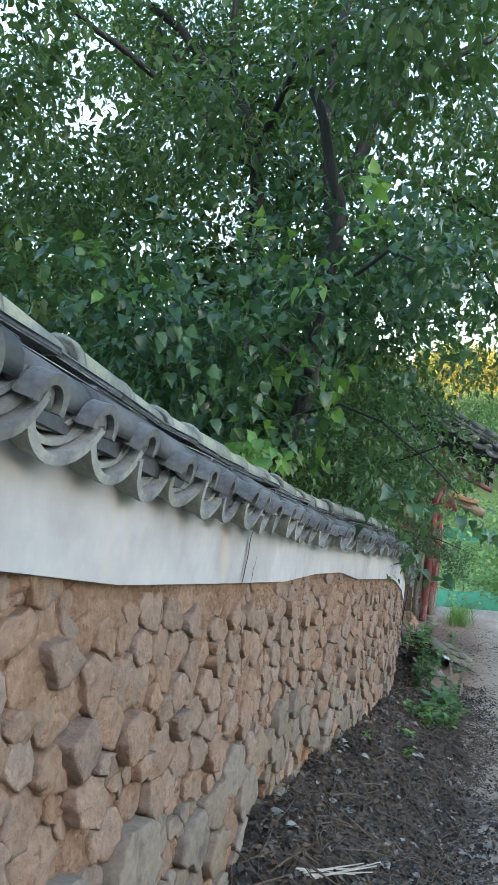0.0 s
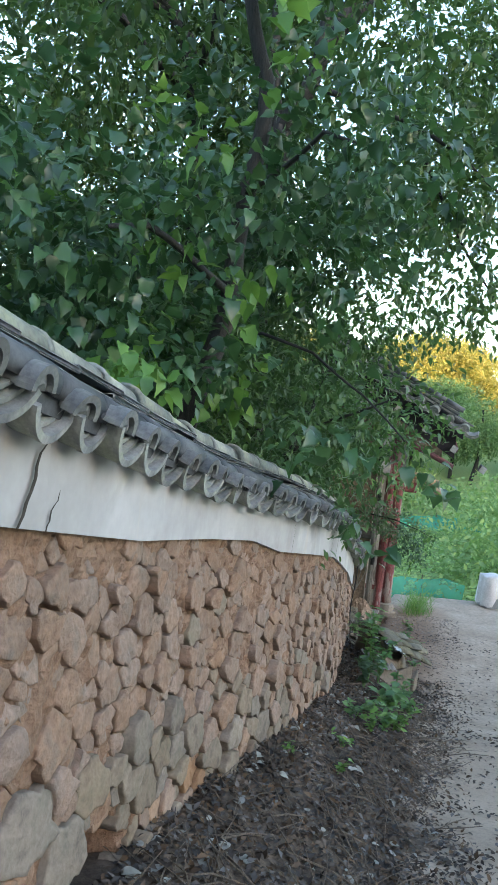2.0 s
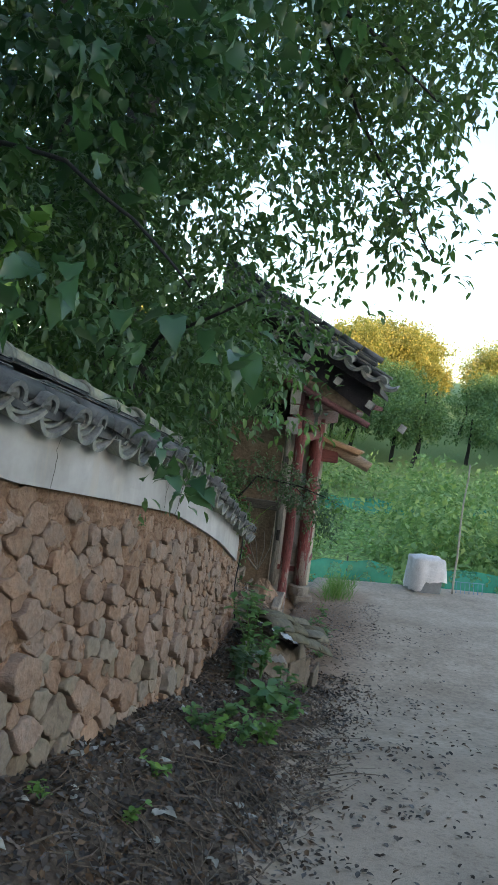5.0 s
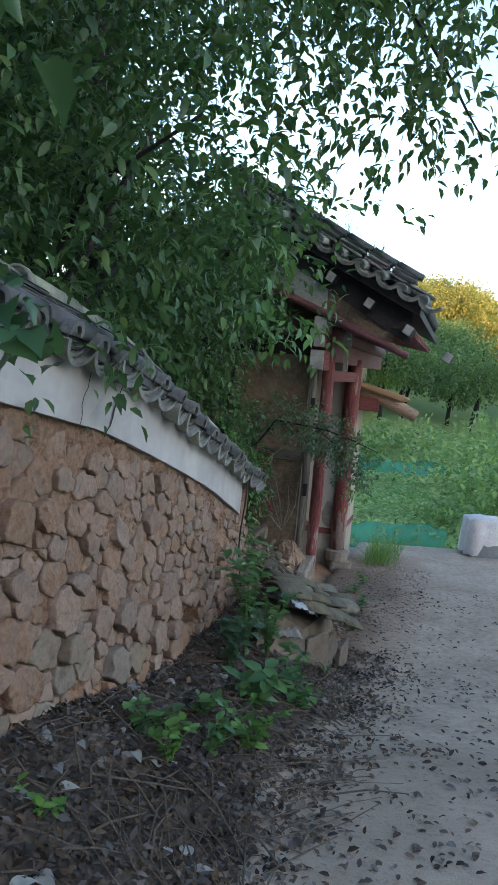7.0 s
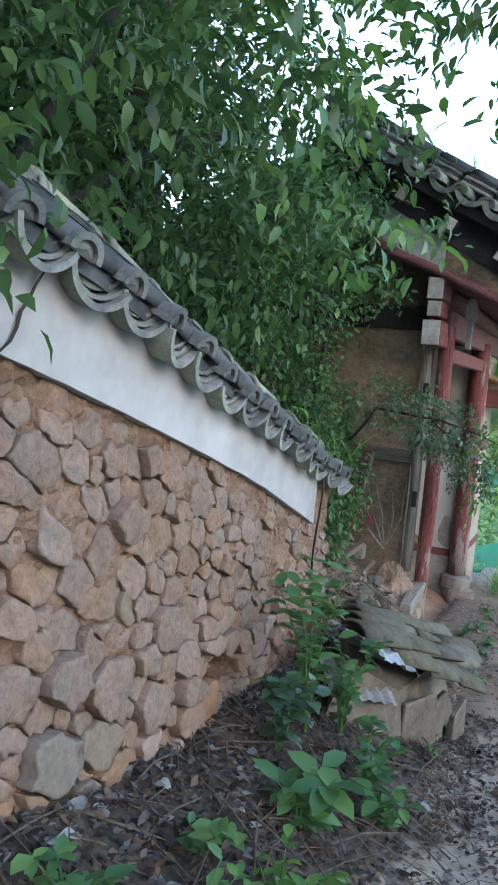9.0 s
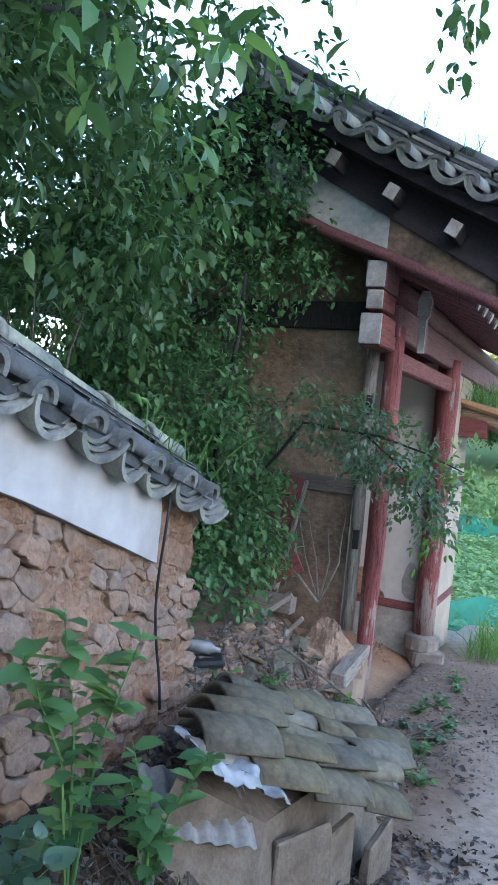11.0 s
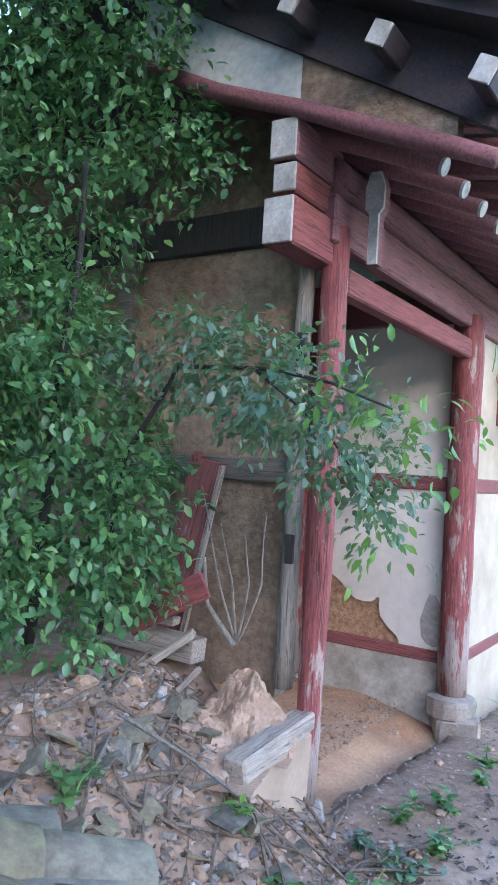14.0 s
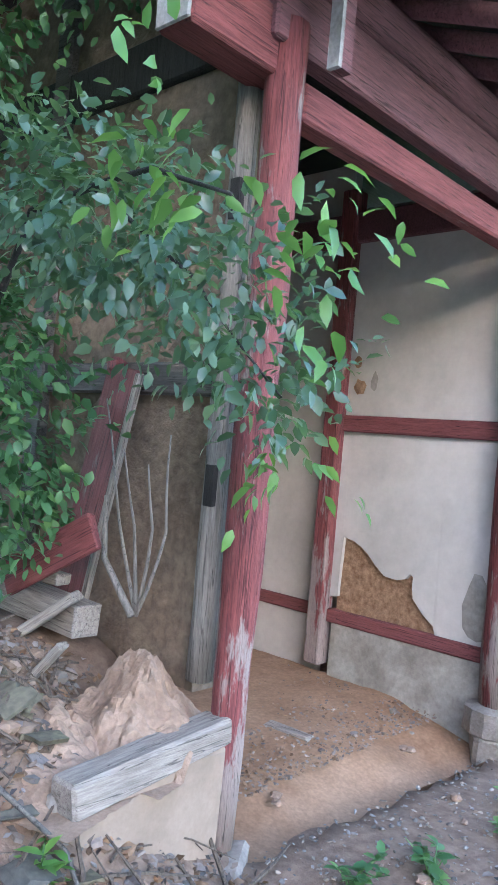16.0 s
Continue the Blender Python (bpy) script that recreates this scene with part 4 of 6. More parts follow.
def bay_wall(g, rnd):
    """The bay's far wall: plaster panels, the middle one with a piece broken away down to straw mud."""
    part("upper_panel", block(2.47, 2.58, 0.1, 1.345, -0.91, 0.40, 0.004), M_CREAM, g, "pale grey plaster panel with flaked patches")
    part("dado", wall_sheet(2.455, 0.1, 1.36, -2.95, -2.43), M_CEMENT, g, "patched grey cement render")
    part("mud_backing", wall_sheet(2.50, 0.1, 1.345, -2.335, -1.03, rough=0.02), M_STRAWMUD, g, "brown straw mud bared under broken plaster")
    # broken edge in (y, z): the plaster keeps to its outside
    hole = [(0.48, -2.335), (0.50, -2.28), (0.58, -2.22), (0.665, -2.13), (0.675, -2.05), (0.665, -1.99), (0.70, -1.97), (0.73, -2.01), (0.80, -2.03), (0.90, -2.02), (0.98, -1.96), (1.05, -1.89), (1.11, -1.85), (1.18, -1.815), (1.265, -1.80), (1.275, -2.0), (1.28, -2.235), (1.345, -2.25)]
    top = [(p[0], -1.03) for p in hole]
    vs, fs = [], []
    n = len(hole) + 1
    lo, hi = [(0.1, -2.335)] + hole, [(0.1, -1.03)] + top
    for x in (2.47, 2.515):
        vs += [(x + rnd.uniform(-.003, .003), y, z) for y, z in lo] + [(x, y, z) for y, z in hi]
    for i in range(n - 1):
        fs += [(i, n + i, n + i + 1, i + 1), (i, i + 1, 2 * n + i + 1, 2 * n + i)]
    part("broken_panel", (vs, fs), M_CREAM, g, "cream plaster panel with a large broken hole")
    # flakes off the upper panel and a patch of newer grey render
    for y, z, sy, sz, mt, lb in ((1.24, -0.70, 0.05, 0.06, M_STRAWMUD, "bare mud where plaster flaked"), (1.27, -0.52, 0.035, 0.05, M_STRAWMUD, "bare mud where plaster flaked"), (1.12, -0.66, 0.03, 0.07, M_CEMENT, "lifted grey plaster flake"), (0.20, -2.1, 0.11, 0.22, M_CEMENT, "grey render patch")):
        k = 11
        ring = [(2.4665, y + sy * math.cos(6.283 * i / k) * rnd.uniform(0.7, 1.2), z + sz * math.sin(6.283 * i / k) * rnd.uniform(0.7, 1.2)) for i in range(k)]
        part("flake", (ring + [(2.475, p[1], p[2]) for p in ring], [tuple(range(k))[::-1]] + [(i, (i + 1) % k, (i + 1) % k + k, i + k) for i in range(k)]), mt, g, lb)


def roof(g, rnd):
    rf = part("roof_deck", deck_geo(), M_DARKWOOD, g)
    # verge tiles: pans and rolls with their ends to the gable
    roll = mesh_of("roof_roll_tile", *joined(arc_shell(0.075, 0.02, 0.5, 0, math.pi, 12), moved(arc_shell(0.08, 0.026, 0.045, 0, math.pi, 12), pose(0, -0.012, 0)), end_plug(0.06, 0.004)), M_TILE)
    panv, panf = arc_shell(0.15, 0.022, 0.5, math.pi * 1.13, math.pi * 1.87, 9)
    lipv, lipf = joined(arc_shell(0.16, 0.022, 0.022, math.pi * 1.12, math.pi * 1.88, 12), moved(arc_shell(0.134, 0.018, 0.03, math.pi * 1.12, math.pi * 1.88, 12), pose(0.003, 0.004, 0.004)))
    pan = mesh_of("roof_pan_tile", *joined((panv, panf), moved((lipv, lipf), pose(0, -0.01, 0))), M_TILE)
    b = -1.15
    while b < 1.12:
        z = rake_z(b)
        slope = math.degrees(math.atan(-0.53 + 0.06 * b))
        for mesh_, name, up, db in ((roll, "roof_roll_tile", 0.0, 0.0), (pan, "roof_pan_tile", 0.085, 0.125)):
            ob = new(name, mesh_)
            bb = b + db
            ob.matrix_basis = pose(-0.76 + rnd.uniform(-0.02, 0.02), -bb, rake_z(bb) + up, 0, 0, -90) @ pose(0, 0, 0, 7 + rnd.uniform(-3, 3), -slope + rnd.uniform(-4, 4), 0)
            ob.parent = g
        b += 0.25
    # stacked tiles of the ridge that runs down the verge
    for k, (x, up, w) in enumerate(((-0.36, 0.12, 0.13), (-0.35, 0.155, 0.125), (-0.36, 0.19, 0.12), (-0.35, 0.225, 0.11))):
        b = -1.1
        while b < 0.95:
            ln = rnd.uniform(0.26, 0.34)
            s = math.degrees(math.atan(-0.53 + 0.06 * b))
            part("verge_ridge_tile", moved(block(-w, w, 0, ln, 0, 0.028, 0.005), pose(x + rnd.uniform(-.015, .015), -b, rake_z(b) + up) @ pose(0, 0, 0, 0, 0, 180) @ pose(0, 0, 0, s, 0, 0)), M_TILE_D if k % 2 else M_TILE, g)
            b += ln
    b = -1.1
    while b < 0.9:
        s = math.degrees(math.atan(-0.53 + 0.06 * b))
        part("verge_ridge_roll", arc_shell(0.085, 0.02, 0.33, 0, math.pi, 8, 0.05), M_TILE_D, g, "", pose(-0.355, -b, rake_z(b) + 0.25) @ pose(0, 0, 0, 0, 0, 180) @ pose(0, 0, 0, s, 0, 0), True)
        b += 0.31
    # rows of roll tiles down the road slope
    for i in range(20):
        x = -0.1 + i * 0.27
        geo = tube([(x, -bb, rake_z(bb) + 0.09) for bb in (1.1, 0.6, 0.1, -0.4, -0.9, -1.12)], [0.075] * 6, 8)
        part("slope_roll", geo, M_TILE_D, g, smooth=True)
    # main ridge
    part("main_ridge", joined(block(-0.7, 6, 1.03, 1.27, 2.1, 2.42, 0.03), tube([(-0.75, 1.15, 2.44), (6, 1.15, 2.44)], [0.09, 0.09], 10)), M_TILE_D, g)
    # short rafters with white ends under the verge
    for i in range(6):
        b = -0.905 + i * 0.4725
        z = 1.30 - 0.585 * b
        s = math.degrees(math.atan(-0.55))
        m = pose(-0.70, -b, z) @ pose(0, 0, 0, -s, 0, 0)
        vr = part("verge_rafter", moved(block(0.012, 0.5, -0.05, 0.05, -0.055, 0.055, 0.006), m), M_DARKWOOD, g)
        part("rafter_end", moved(block(-0.004, 0.012, -0.048, 0.048, -0.053, 0.053, 0.003), m), M_WHITEPAINT, vr, "faded white painted rafter end")
    # the gable: raking log, white plaster above it and bare mud
    part("raking_log", tube([(-0.5, -bb, zz) for bb, zz in ((1.0, 0.43), (0.75, 0.54), (0.45, 0.66), (0.0, 0.86), (-0.5, 1.05), (-0.95, 1.28), (-1.15, 1.38))], [0.042, 0.048, 0.05, 0.046, 0.05, 0.046, 0.045], 9), M_DARKRED, g, "dark curved log under the gable", smooth=True)
    for b0, b1, mt, lb in ((-1.1, -0.02, M_GABLE, "white gable plaster, greyed for the shade on it"), (-0.02, 0.8, M_WALLMUD, "bare mud of the gable")):
        vs, fs = [], []
        steps = 8
        for x in (-0.44, -0.36):
            for i in range(steps + 1):
                b = b0 + (b1 - b0) * i / steps
                lo = float(np.interp(b, [-1.6, -0.95, -0.5, 0, 0.45, 0.75], [1.62, 1.28, 1.05, 0.86, 0.66, 0.56]))
                vs += [(x, -b, lo), (x, -b, max(lo + 0.02, 1.15 - 0.585 * b))]
        k = 2 * (steps + 1)
        for i in range(steps):
            a = 2 * i
            fs += [(a, a + 1, a + 3, a + 2), (k + a, k + a + 2, k + a + 3, k + a + 1), (a, a + 2, k + a + 2, k + a), (a + 1, k + a + 1, k + a + 3, a + 3)]
        part("gable_panel", (vs, fs), mt, g, lb)
    vs, fs = [], []
    for x in (-0.47, -0.40):
        for b in (-1.1, -0.6, -0.1, 0.4, 1.0):
            vs += [(x, -b, 1.145 - 0.585 * b), (x, -b, rake_z(b) - 0.1)]
    for i in range(4):
        a = 2 * i
        fs += [(a, a + 1, a + 3, a + 2), (10 + a, 12 + a, 13 + a, 11 + a), (a, a + 2, a + 12, a + 10)]
    part("barge_board", (vs, fs), M_DARKWOOD, g, "weathered boards under the verge, coloured dark for the shade")
    # round rafters with white ends under the road eave
    for i in range(15):
        x = -0.22 + i * 0.315
        ra = part("rafter", tube([(x, -0.66, 0.56), (x, 0.0, 0.83), (x, 1.1, 1.42)], [0.046, 0.05, 0.05], 9), M_DARKRED, g, smooth=True)
        part("rafter_end", tube([(x, -0.675, 0.552), (x, -0.66, 0.558)], [0.045, 0.045], 10), M_WHITEPAINT, ra, "white painted round rafter end")
        part("flying_rafter", moved(block(-0.04, 0.04, 0, 0.6, -0.04, 0.04, 0.006), pose(x, -1.05, 0.70) @ pose(0, 0, 0, 10, 0, 0)), M_DARKRED, g)


# white plaster toned grey-green for the shade on the gable
M_GABLE = grained("gable_plaster", (0.34, 0.37, 0.355), (0.47, 0.50, 0.48), None, 2, 20, bumps=0.2, dist=0.006)


def deck_geo():
    """The boarded underside and clay bed of the roof, both slopes."""
    vs, fs = [], []
    row = [(-1.1, 0), (-0.6, 0), (0, 0), (0.6, 0), (0.9, 0), (1.15, 0), (2.4, 1), (3.9, 1)]
    for x in (-0.68, 6.0):
        for y, back in row:
            z = rake_z(-y) - 0.06 if not back else rake_z(-1.15) - 0.06 - (y - 1.15) * 0.6
            vs += [(x, y, z), (x, y, z - 0.1)]
    n = 2 * len(row)
    for i in range(len(row) - 1):
        a = 2 * i
        fs += [(a, a + 2, n + a + 2, n + a), (a + 1, n + a + 1, n + a + 3, a + 3), (a, a + 1, a + 3, a + 2), (n + a, n + a + 2, n + a + 3, n + a + 1)]
    fs += [(0, n, n + 1, 1), (n - 2, n - 1, 2 * n - 1, 2 * n - 2)]
    return vs, fs


build_gate()

# ---- trees and bushes ----
def crown_part(tree, rng, balls, per, size, shape, material, name="crown", label="", droop=0.3):
    ob = new(name, leaf_mesh(name, leaves(*clumps(rng, balls, per, size, droop=droop), shape, rng), material))
    ob.parent = tree
    return tagged(ob, label)


def limb(pts, r0, r1, n=6):
    """A bent, tapered limb through a few points."""
    out = []
    pts = [Vector(p) for p in pts]
    for i in range(len(pts) - 1):
        for k in range(n):
            t = k / n
            out.append(pts[i].lerp(pts[i + 1], t))
    out.append(pts[-1])
    m = len(out) - 1
    out = [p + Vector((noise.noise(p * 1.3), noise.noise(p * 1.3 + Vector((9, 0, 0))), 0)) * 0.08 for p in out]
    return tube(out, [r0 + (r1 - r0) * i / m for i in range(m + 1)], 8)


def tree(name, label, limbs, crowns, at, seed):
    t = thing(name, label, "tree", at=at)
    o = Vector(at)
    local = lambda pts: [tuple(Vector(p) - o) for p in pts]
    part("trunk", joined(*[limb(local(p), a, b) for p, a, b in limbs]), M_BARK, t, "dark rough bark", smooth=True)
    rng = np.random.default_rng(seed)
    for balls, per, size, shape, material, lb in crowns:
        bl = [(x - o.x, y - o.y, z - o.z, rx, ry, rz) for x, y, z, rx, ry, rz in balls]
        crown_part(t, rng, bl, per, size, shape, material, "crown", lb, 0.55 if shape == "lobed" else 0.35)
    return t


def scatter_balls(seed, n, x, y, z, r):
    rnd = random.Random(seed)
    out = []
    for _ in range(n):
        k = rnd.uniform(*r)
        out.append((rnd.uniform(*x), rnd.uniform(*y), rnd.uniform(*z), k, k, k * 0.75))
    return out


tree("tall_tree", "tall forked tree with dark trunk behind the wall", [
    ([(1.0, 11.9, -1.0), (0.92, 11.8, 3.2), (0.98, 11.8, 4.95)], 0.2, 0.15),
    ([(0.95, 11.8, 4.8), (0.78, 11.8, 5.3), (0.71, 11.8, 6.0), (0.74, 11.8, 7.0), (0.96, 11.9, 8.0)], 0.11, 0.06),
    ([(0.98, 11.8, 4.8), (1.23, 11.55, 5.3), (1.48, 11.5, 5.94), (1.84, 11.5, 6.42), (2.68, 11.5, 7.06), (3.4, 11.4, 7.45)], 0.13, 0.045),
    ([(1.38, 11.5, 5.75), (1.42, 11.5, 6.54), (1.44, 11.6, 8.2)], 0.075, 0.04),
    ([(1.52, 11.5, 6.0), (1.79, 11.5, 6.89), (2.21, 11.5, 7.57), (2.5, 11.6, 8.4)], 0.09, 0.04),
    ([(1.3, 11.55, 5.4), (2.3, 11.0, 4.9), (3.2, 10.9, 4.5), (4.1, 11.0, 3.9)], 0.045, 0.012),
    ([(2.5, 11.0, 4.85), (3.3, 11.5, 3.9), (4.2, 11.9, 2.9), (4.5, 12.0, 2.5)], 0.025, 0.008)],
    [(scatter_balls(3, 36, (-2.0, 4.2), (12.0, 15.0), (4.2, 10.0), (0.7, 1.1)) + scatter_balls(13, 17, (2.2, 5.0), (10.3, 13.0), (3.3, 6.6), (0.5, 0.9)) + scatter_balls(33, 9, (2.0, 4.4), (10.8, 12.6), (2.7, 4.2), (0.35, 0.6)) + [(4.5, 12.1, 2.5, 0.3, 0.3, 0.25), (3.9, 12.0, 2.9, 0.4, 0.4, 0.3), (4.7, 12.4, 2.9, 0.35, 0.4, 0.3), (3.62, 13.2, 2.75, 0.22, 0.25, 0.16), (3.98, 13.5, 2.05, 0.12, 0.2, 0.22)] + scatter_balls(31, 5, (0.9, 3.0), (9.5, 11.4), (2.3, 4.4), (0.45, 0.75)), 1250, 0.145, "ovate", M_LEAF, "dense dark green leaves")], (1.0, 11.9, -1.0), 1)
tree("leaning_tree", "dark trunked tree with leafy crown behind the wall", [
    ([(0.1, 13.0, -0.6), (-0.05, 13.0, 3.0), (-0.21, 13.0, 4.5), (-0.24, 13.0, 5.3), (-0.53, 13.0, 6.4), (-0.81, 13.0, 6.9), (-1.31, 13.0, 7.26), (-1.72, 13.0, 7.7), (-2.3, 13.0, 8.1)], 0.17, 0.06),
    ([(-0.75, 13.0, 6.8), (-0.9, 13.1, 7.8), (-0.8, 13.2, 9.0)], 0.08, 0.04),
    ([(-0.81, 13.0, 6.85), (-1.46, 13.0, 6.9), (-2.1, 12.9, 7.7)], 0.06, 0.03),
    # limb and balls seeded 48 are mostly unseen, added to shade the wall
    ([(-0.4, 12.9, 5.8), (0.2, 10.0, 6.0), (1.2, 7.6, 5.6), (1.9, 5.2, 5.2), (2.2, 4.0, 5.0)], 0.06, 0.015),
    ([(-0.3, 13.0, 5.5), (-1.4, 11.4, 6.0), (-2.6, 9.6, 6.2), (-3.0, 8.0, 6.0)], 0.07, 0.02)],
    [(scatter_balls(4, 34, (-6.0, 0.6), (13.2, 15.5), (1.8, 10.0), (0.8, 1.3)) + scatter_balls(14, 26, (-5.5, -1.4), (6.5, 11.0), (1.8, 8.0), (0.7, 1.2)) + scatter_balls(19, 10, (-3.6, 0.6), (12.6, 15.0), (2.0, 5.0), (0.8, 1.2)) + scatter_balls(48, 14, (0.4, 3.0), (3.6, 7.6), (4.6, 5.8), (0.5, 0.8)) + scatter_balls(15, 7, (-1.2, 1.4), (7.4, 9.2), (4.2, 5.4), (0.4, 0.7)), 1250, 0.145, "ovate", M_LEAF, "dense dark green leaves")], (0.1, 13.0, -0.6), 2)
tree("broadleaf_tree", "broad-leaved tree hanging its branches over the wall", [
    ([(-0.1, 7.0, -0.5), (0.3, 6.95, 1.0), (0.52, 6.85, 2.0), (0.6, 6.8, 3.4), (0.3, 6.9, 4.4)], 0.10, 0.04),
    ([(0.4, 6.9, 1.5), (0.75, 6.6, 1.62), (1.1, 6.3, 1.5), (1.4, 6.0, 1.25), (1.6, 5.8, 1.0)], 0.014, 0.005),
    ([(0.5, 6.8, 1.9), (0.0, 5.8, 2.1), (-0.1, 5.0, 1.9)], 0.03, 0.012),
    ([(0.55, 6.8, 2.6), (1.0, 6.2, 2.9), (1.3, 5.8, 2.7)], 0.022, 0.008)],
    [(scatter_balls(6, 20, (-1.7, 0.35), (4.9, 7.6), (1.15, 2.3), (0.35, 0.55)) + scatter_balls(46, 9, (-0.6, 1.3), (5.4, 7.4), (2.0, 3.0), (0.25, 0.4)) + scatter_balls(47, 18, (0.2, 2.0), (6.4, 9.2), (2.3, 3.6), (0.3, 0.5)) + [(1.35, 6.0, 1.05, 0.25, 0.4, 0.2), (1.6, 5.7, 0.8, 0.14, 0.3, 0.16), (1.66, 7.0, 0.2, 0.12, 0.25, 0.2)], 2900, 0.105, "lobed", M_LEAF_BIG, "large drooping lobed leaves, glossy on top"),
     (scatter_balls(26, 15, (-1.6, 1.2), (5.2, 7.6), (1.3, 2.8), (0.14, 0.24)), 1300, 0.12, "lobed", M_LEAF_BRIGHT, "young yellow-green leaves")], (-0.1, 7.0, -0.5), 3)
tree("wall_shrub", "dense leafy shrub spilling over the tiled wall", [
    ([(0.9, 9.2, -0.9), (1.2, 9.3, 0.4), (1.7, 9.6, 1.6)], 0.05, 0.02),
    ([(1.2, 9.3, 0.2), (1.5, 10.6, 1.0), (1.9, 11.5, 1.4)], 0.04, 0.015),
    ([(1.1, 9.2, 0.3), (1.5, 8.6, 1.0), (2.1, 8.2, 1.3)], 0.025, 0.008)],
    [(scatter_balls(7, 46, (-0.8, 1.7), (7.4, 12.8), (-0.3, 2.4), (0.45, 0.75)) + scatter_balls(17, 22, (0.8, 2.1), (8.4, 11.5), (0.4, 2.7), (0.4, 0.6)) + [(2.25, 9.8, 1.0, 0.3, 0.4, 0.35), (2.35, 8.9, 0.75, 0.25, 0.35, 0.22), (2.45, 9.3, 1.1, 0.3, 0.35, 0.28), (2.6, 10.4, 0.95, 0.3, 0.4, 0.3), (2.7, 12.6, 1.8, 0.32, 0.35, 0.28), (2.4, 12.4, 2.2, 0.4, 0.4, 0.3), (2.2, 11.5, 2.2, 0.4, 0.4, 0.3), (2.3, 10.8, 1.2, 0.4, 0.5, 0.5), (1.9, 8.6, 0.9, 0.3, 0.4, 0.3), (2.2, 11.5, 0.5, 0.35, 0.5, 0.5)] + scatter_balls(27, 20, (-2.5, 0.8), (9.6, 13.0), (0.8, 2.6), (0.6, 0.9)), 3000, 0.088, "ovate", M_LEAF_BUSH, "bright and dark green pointed leaves"),
     (scatter_balls(37, 14, (1.3, 2.5), (8.8, 12.0), (0.6, 2.2), (0.15, 0.28)) + scatter_balls(38, 8, (2.2, 2.75), (8.7, 10.2), (0.45, 1.2), (0.14, 0.24)), 5200, 0.09, "ovate", M_WEED, "lighter young leaves")], (0.9, 9.2, -0.9), 4)
tree("gate_shrub", "climbing shrub crowding the gate's mud wall", [
    ([(2.2, 13.6, -1.9), (2.3, 13.6, -0.8), (2.4, 13.5, 0.6)], 0.035, 0.015)],
    [([(2.25, 13.6, -1.0, 0.5, 0.4, 0.6), (2.5, 13.8, -1.38, 0.36, 0.3, 0.38), (2.62, 13.95, -1.25, 0.26, 0.22, 0.36), (1.8, 13.6, -0.3, 0.6, 0.5, 0.5), (2.1, 13.7, 0.4, 0.45, 0.4, 0.4), (2.45, 13.8, 0.95, 0.45, 0.35, 0.35), (1.7, 13.4, 1.2, 0.6, 0.5, 0.5), (2.75, 13.9, 0.7, 0.3, 0.28, 0.18), (1.3, 13.2, 0.3, 0.6, 0.6, 0.7), (2.05, 13.2, -1.4, 0.35, 0.35, 0.3), (2.15, 13.4, -0.5, 0.4, 0.4, 0.5), (2.3, 13.7, 1.5, 0.5, 0.4, 0.45), (1.6, 13.2, -0.9, 0.5, 0.5, 0.6), (1.5, 13.0, 0.9, 0.5, 0.5, 0.6), (1.95, 13.3, -1.6, 0.4, 0.35, 0.32), (2.3, 13.5, -1.68, 0.36, 0.3, 0.26), (2.5, 14.0, -0.8, 0.25, 0.2, 0.3)], 21000, 0.062, "oval", M_LEAF_GATE, "glossy green leaves")], (2.2, 13.6, -1.9), 5)
tree("hanging_branch_shrub", "thin shrub with a leafy branch arching out", [
    ([(2.4, 14.0, -1.9), (2.6, 13.8, -0.9), (2.95, 13.6, -0.45), (3.5, 13.3, -0.5), (3.8, 13.05, -0.58), (4.02, 12.98, -0.68)], 0.018, 0.004),
    ([(3.4, 13.35, -0.5), (3.75, 13.4, -0.75), (3.95, 13.6, -1.05)], 0.008, 0.003)],
    [([(2.9, 13.6, -0.36, 0.26, 0.2, 0.15), (3.25, 13.45, -0.45, 0.27, 0.2, 0.17), (3.55, 13.3, -0.6, 0.26, 0.2, 0.2), (3.8, 13.3, -0.78, 0.2, 0.2, 0.22), (3.95, 13.45, -0.98, 0.14, 0.18, 0.17)], 62000, 0.05, "oval", M_LEAF_BLUE, "dull blue-green leaves"),
     ([(4.02, 12.98, -0.64, 0.13, 0.12, 0.07), (4.14, 13.08, -0.76, 0.08, 0.1, 0.09), (3.93, 13.6, -1.12, 0.1, 0.12, 0.1), (3.86, 12.9, -0.5, 0.1, 0.08, 0.05)], 26000, 0.066, "ovate", M_LEAF_BRIGHT, "fresh yellow-green leaves at the tip")], (2.4, 14.0, -1.9), 6)

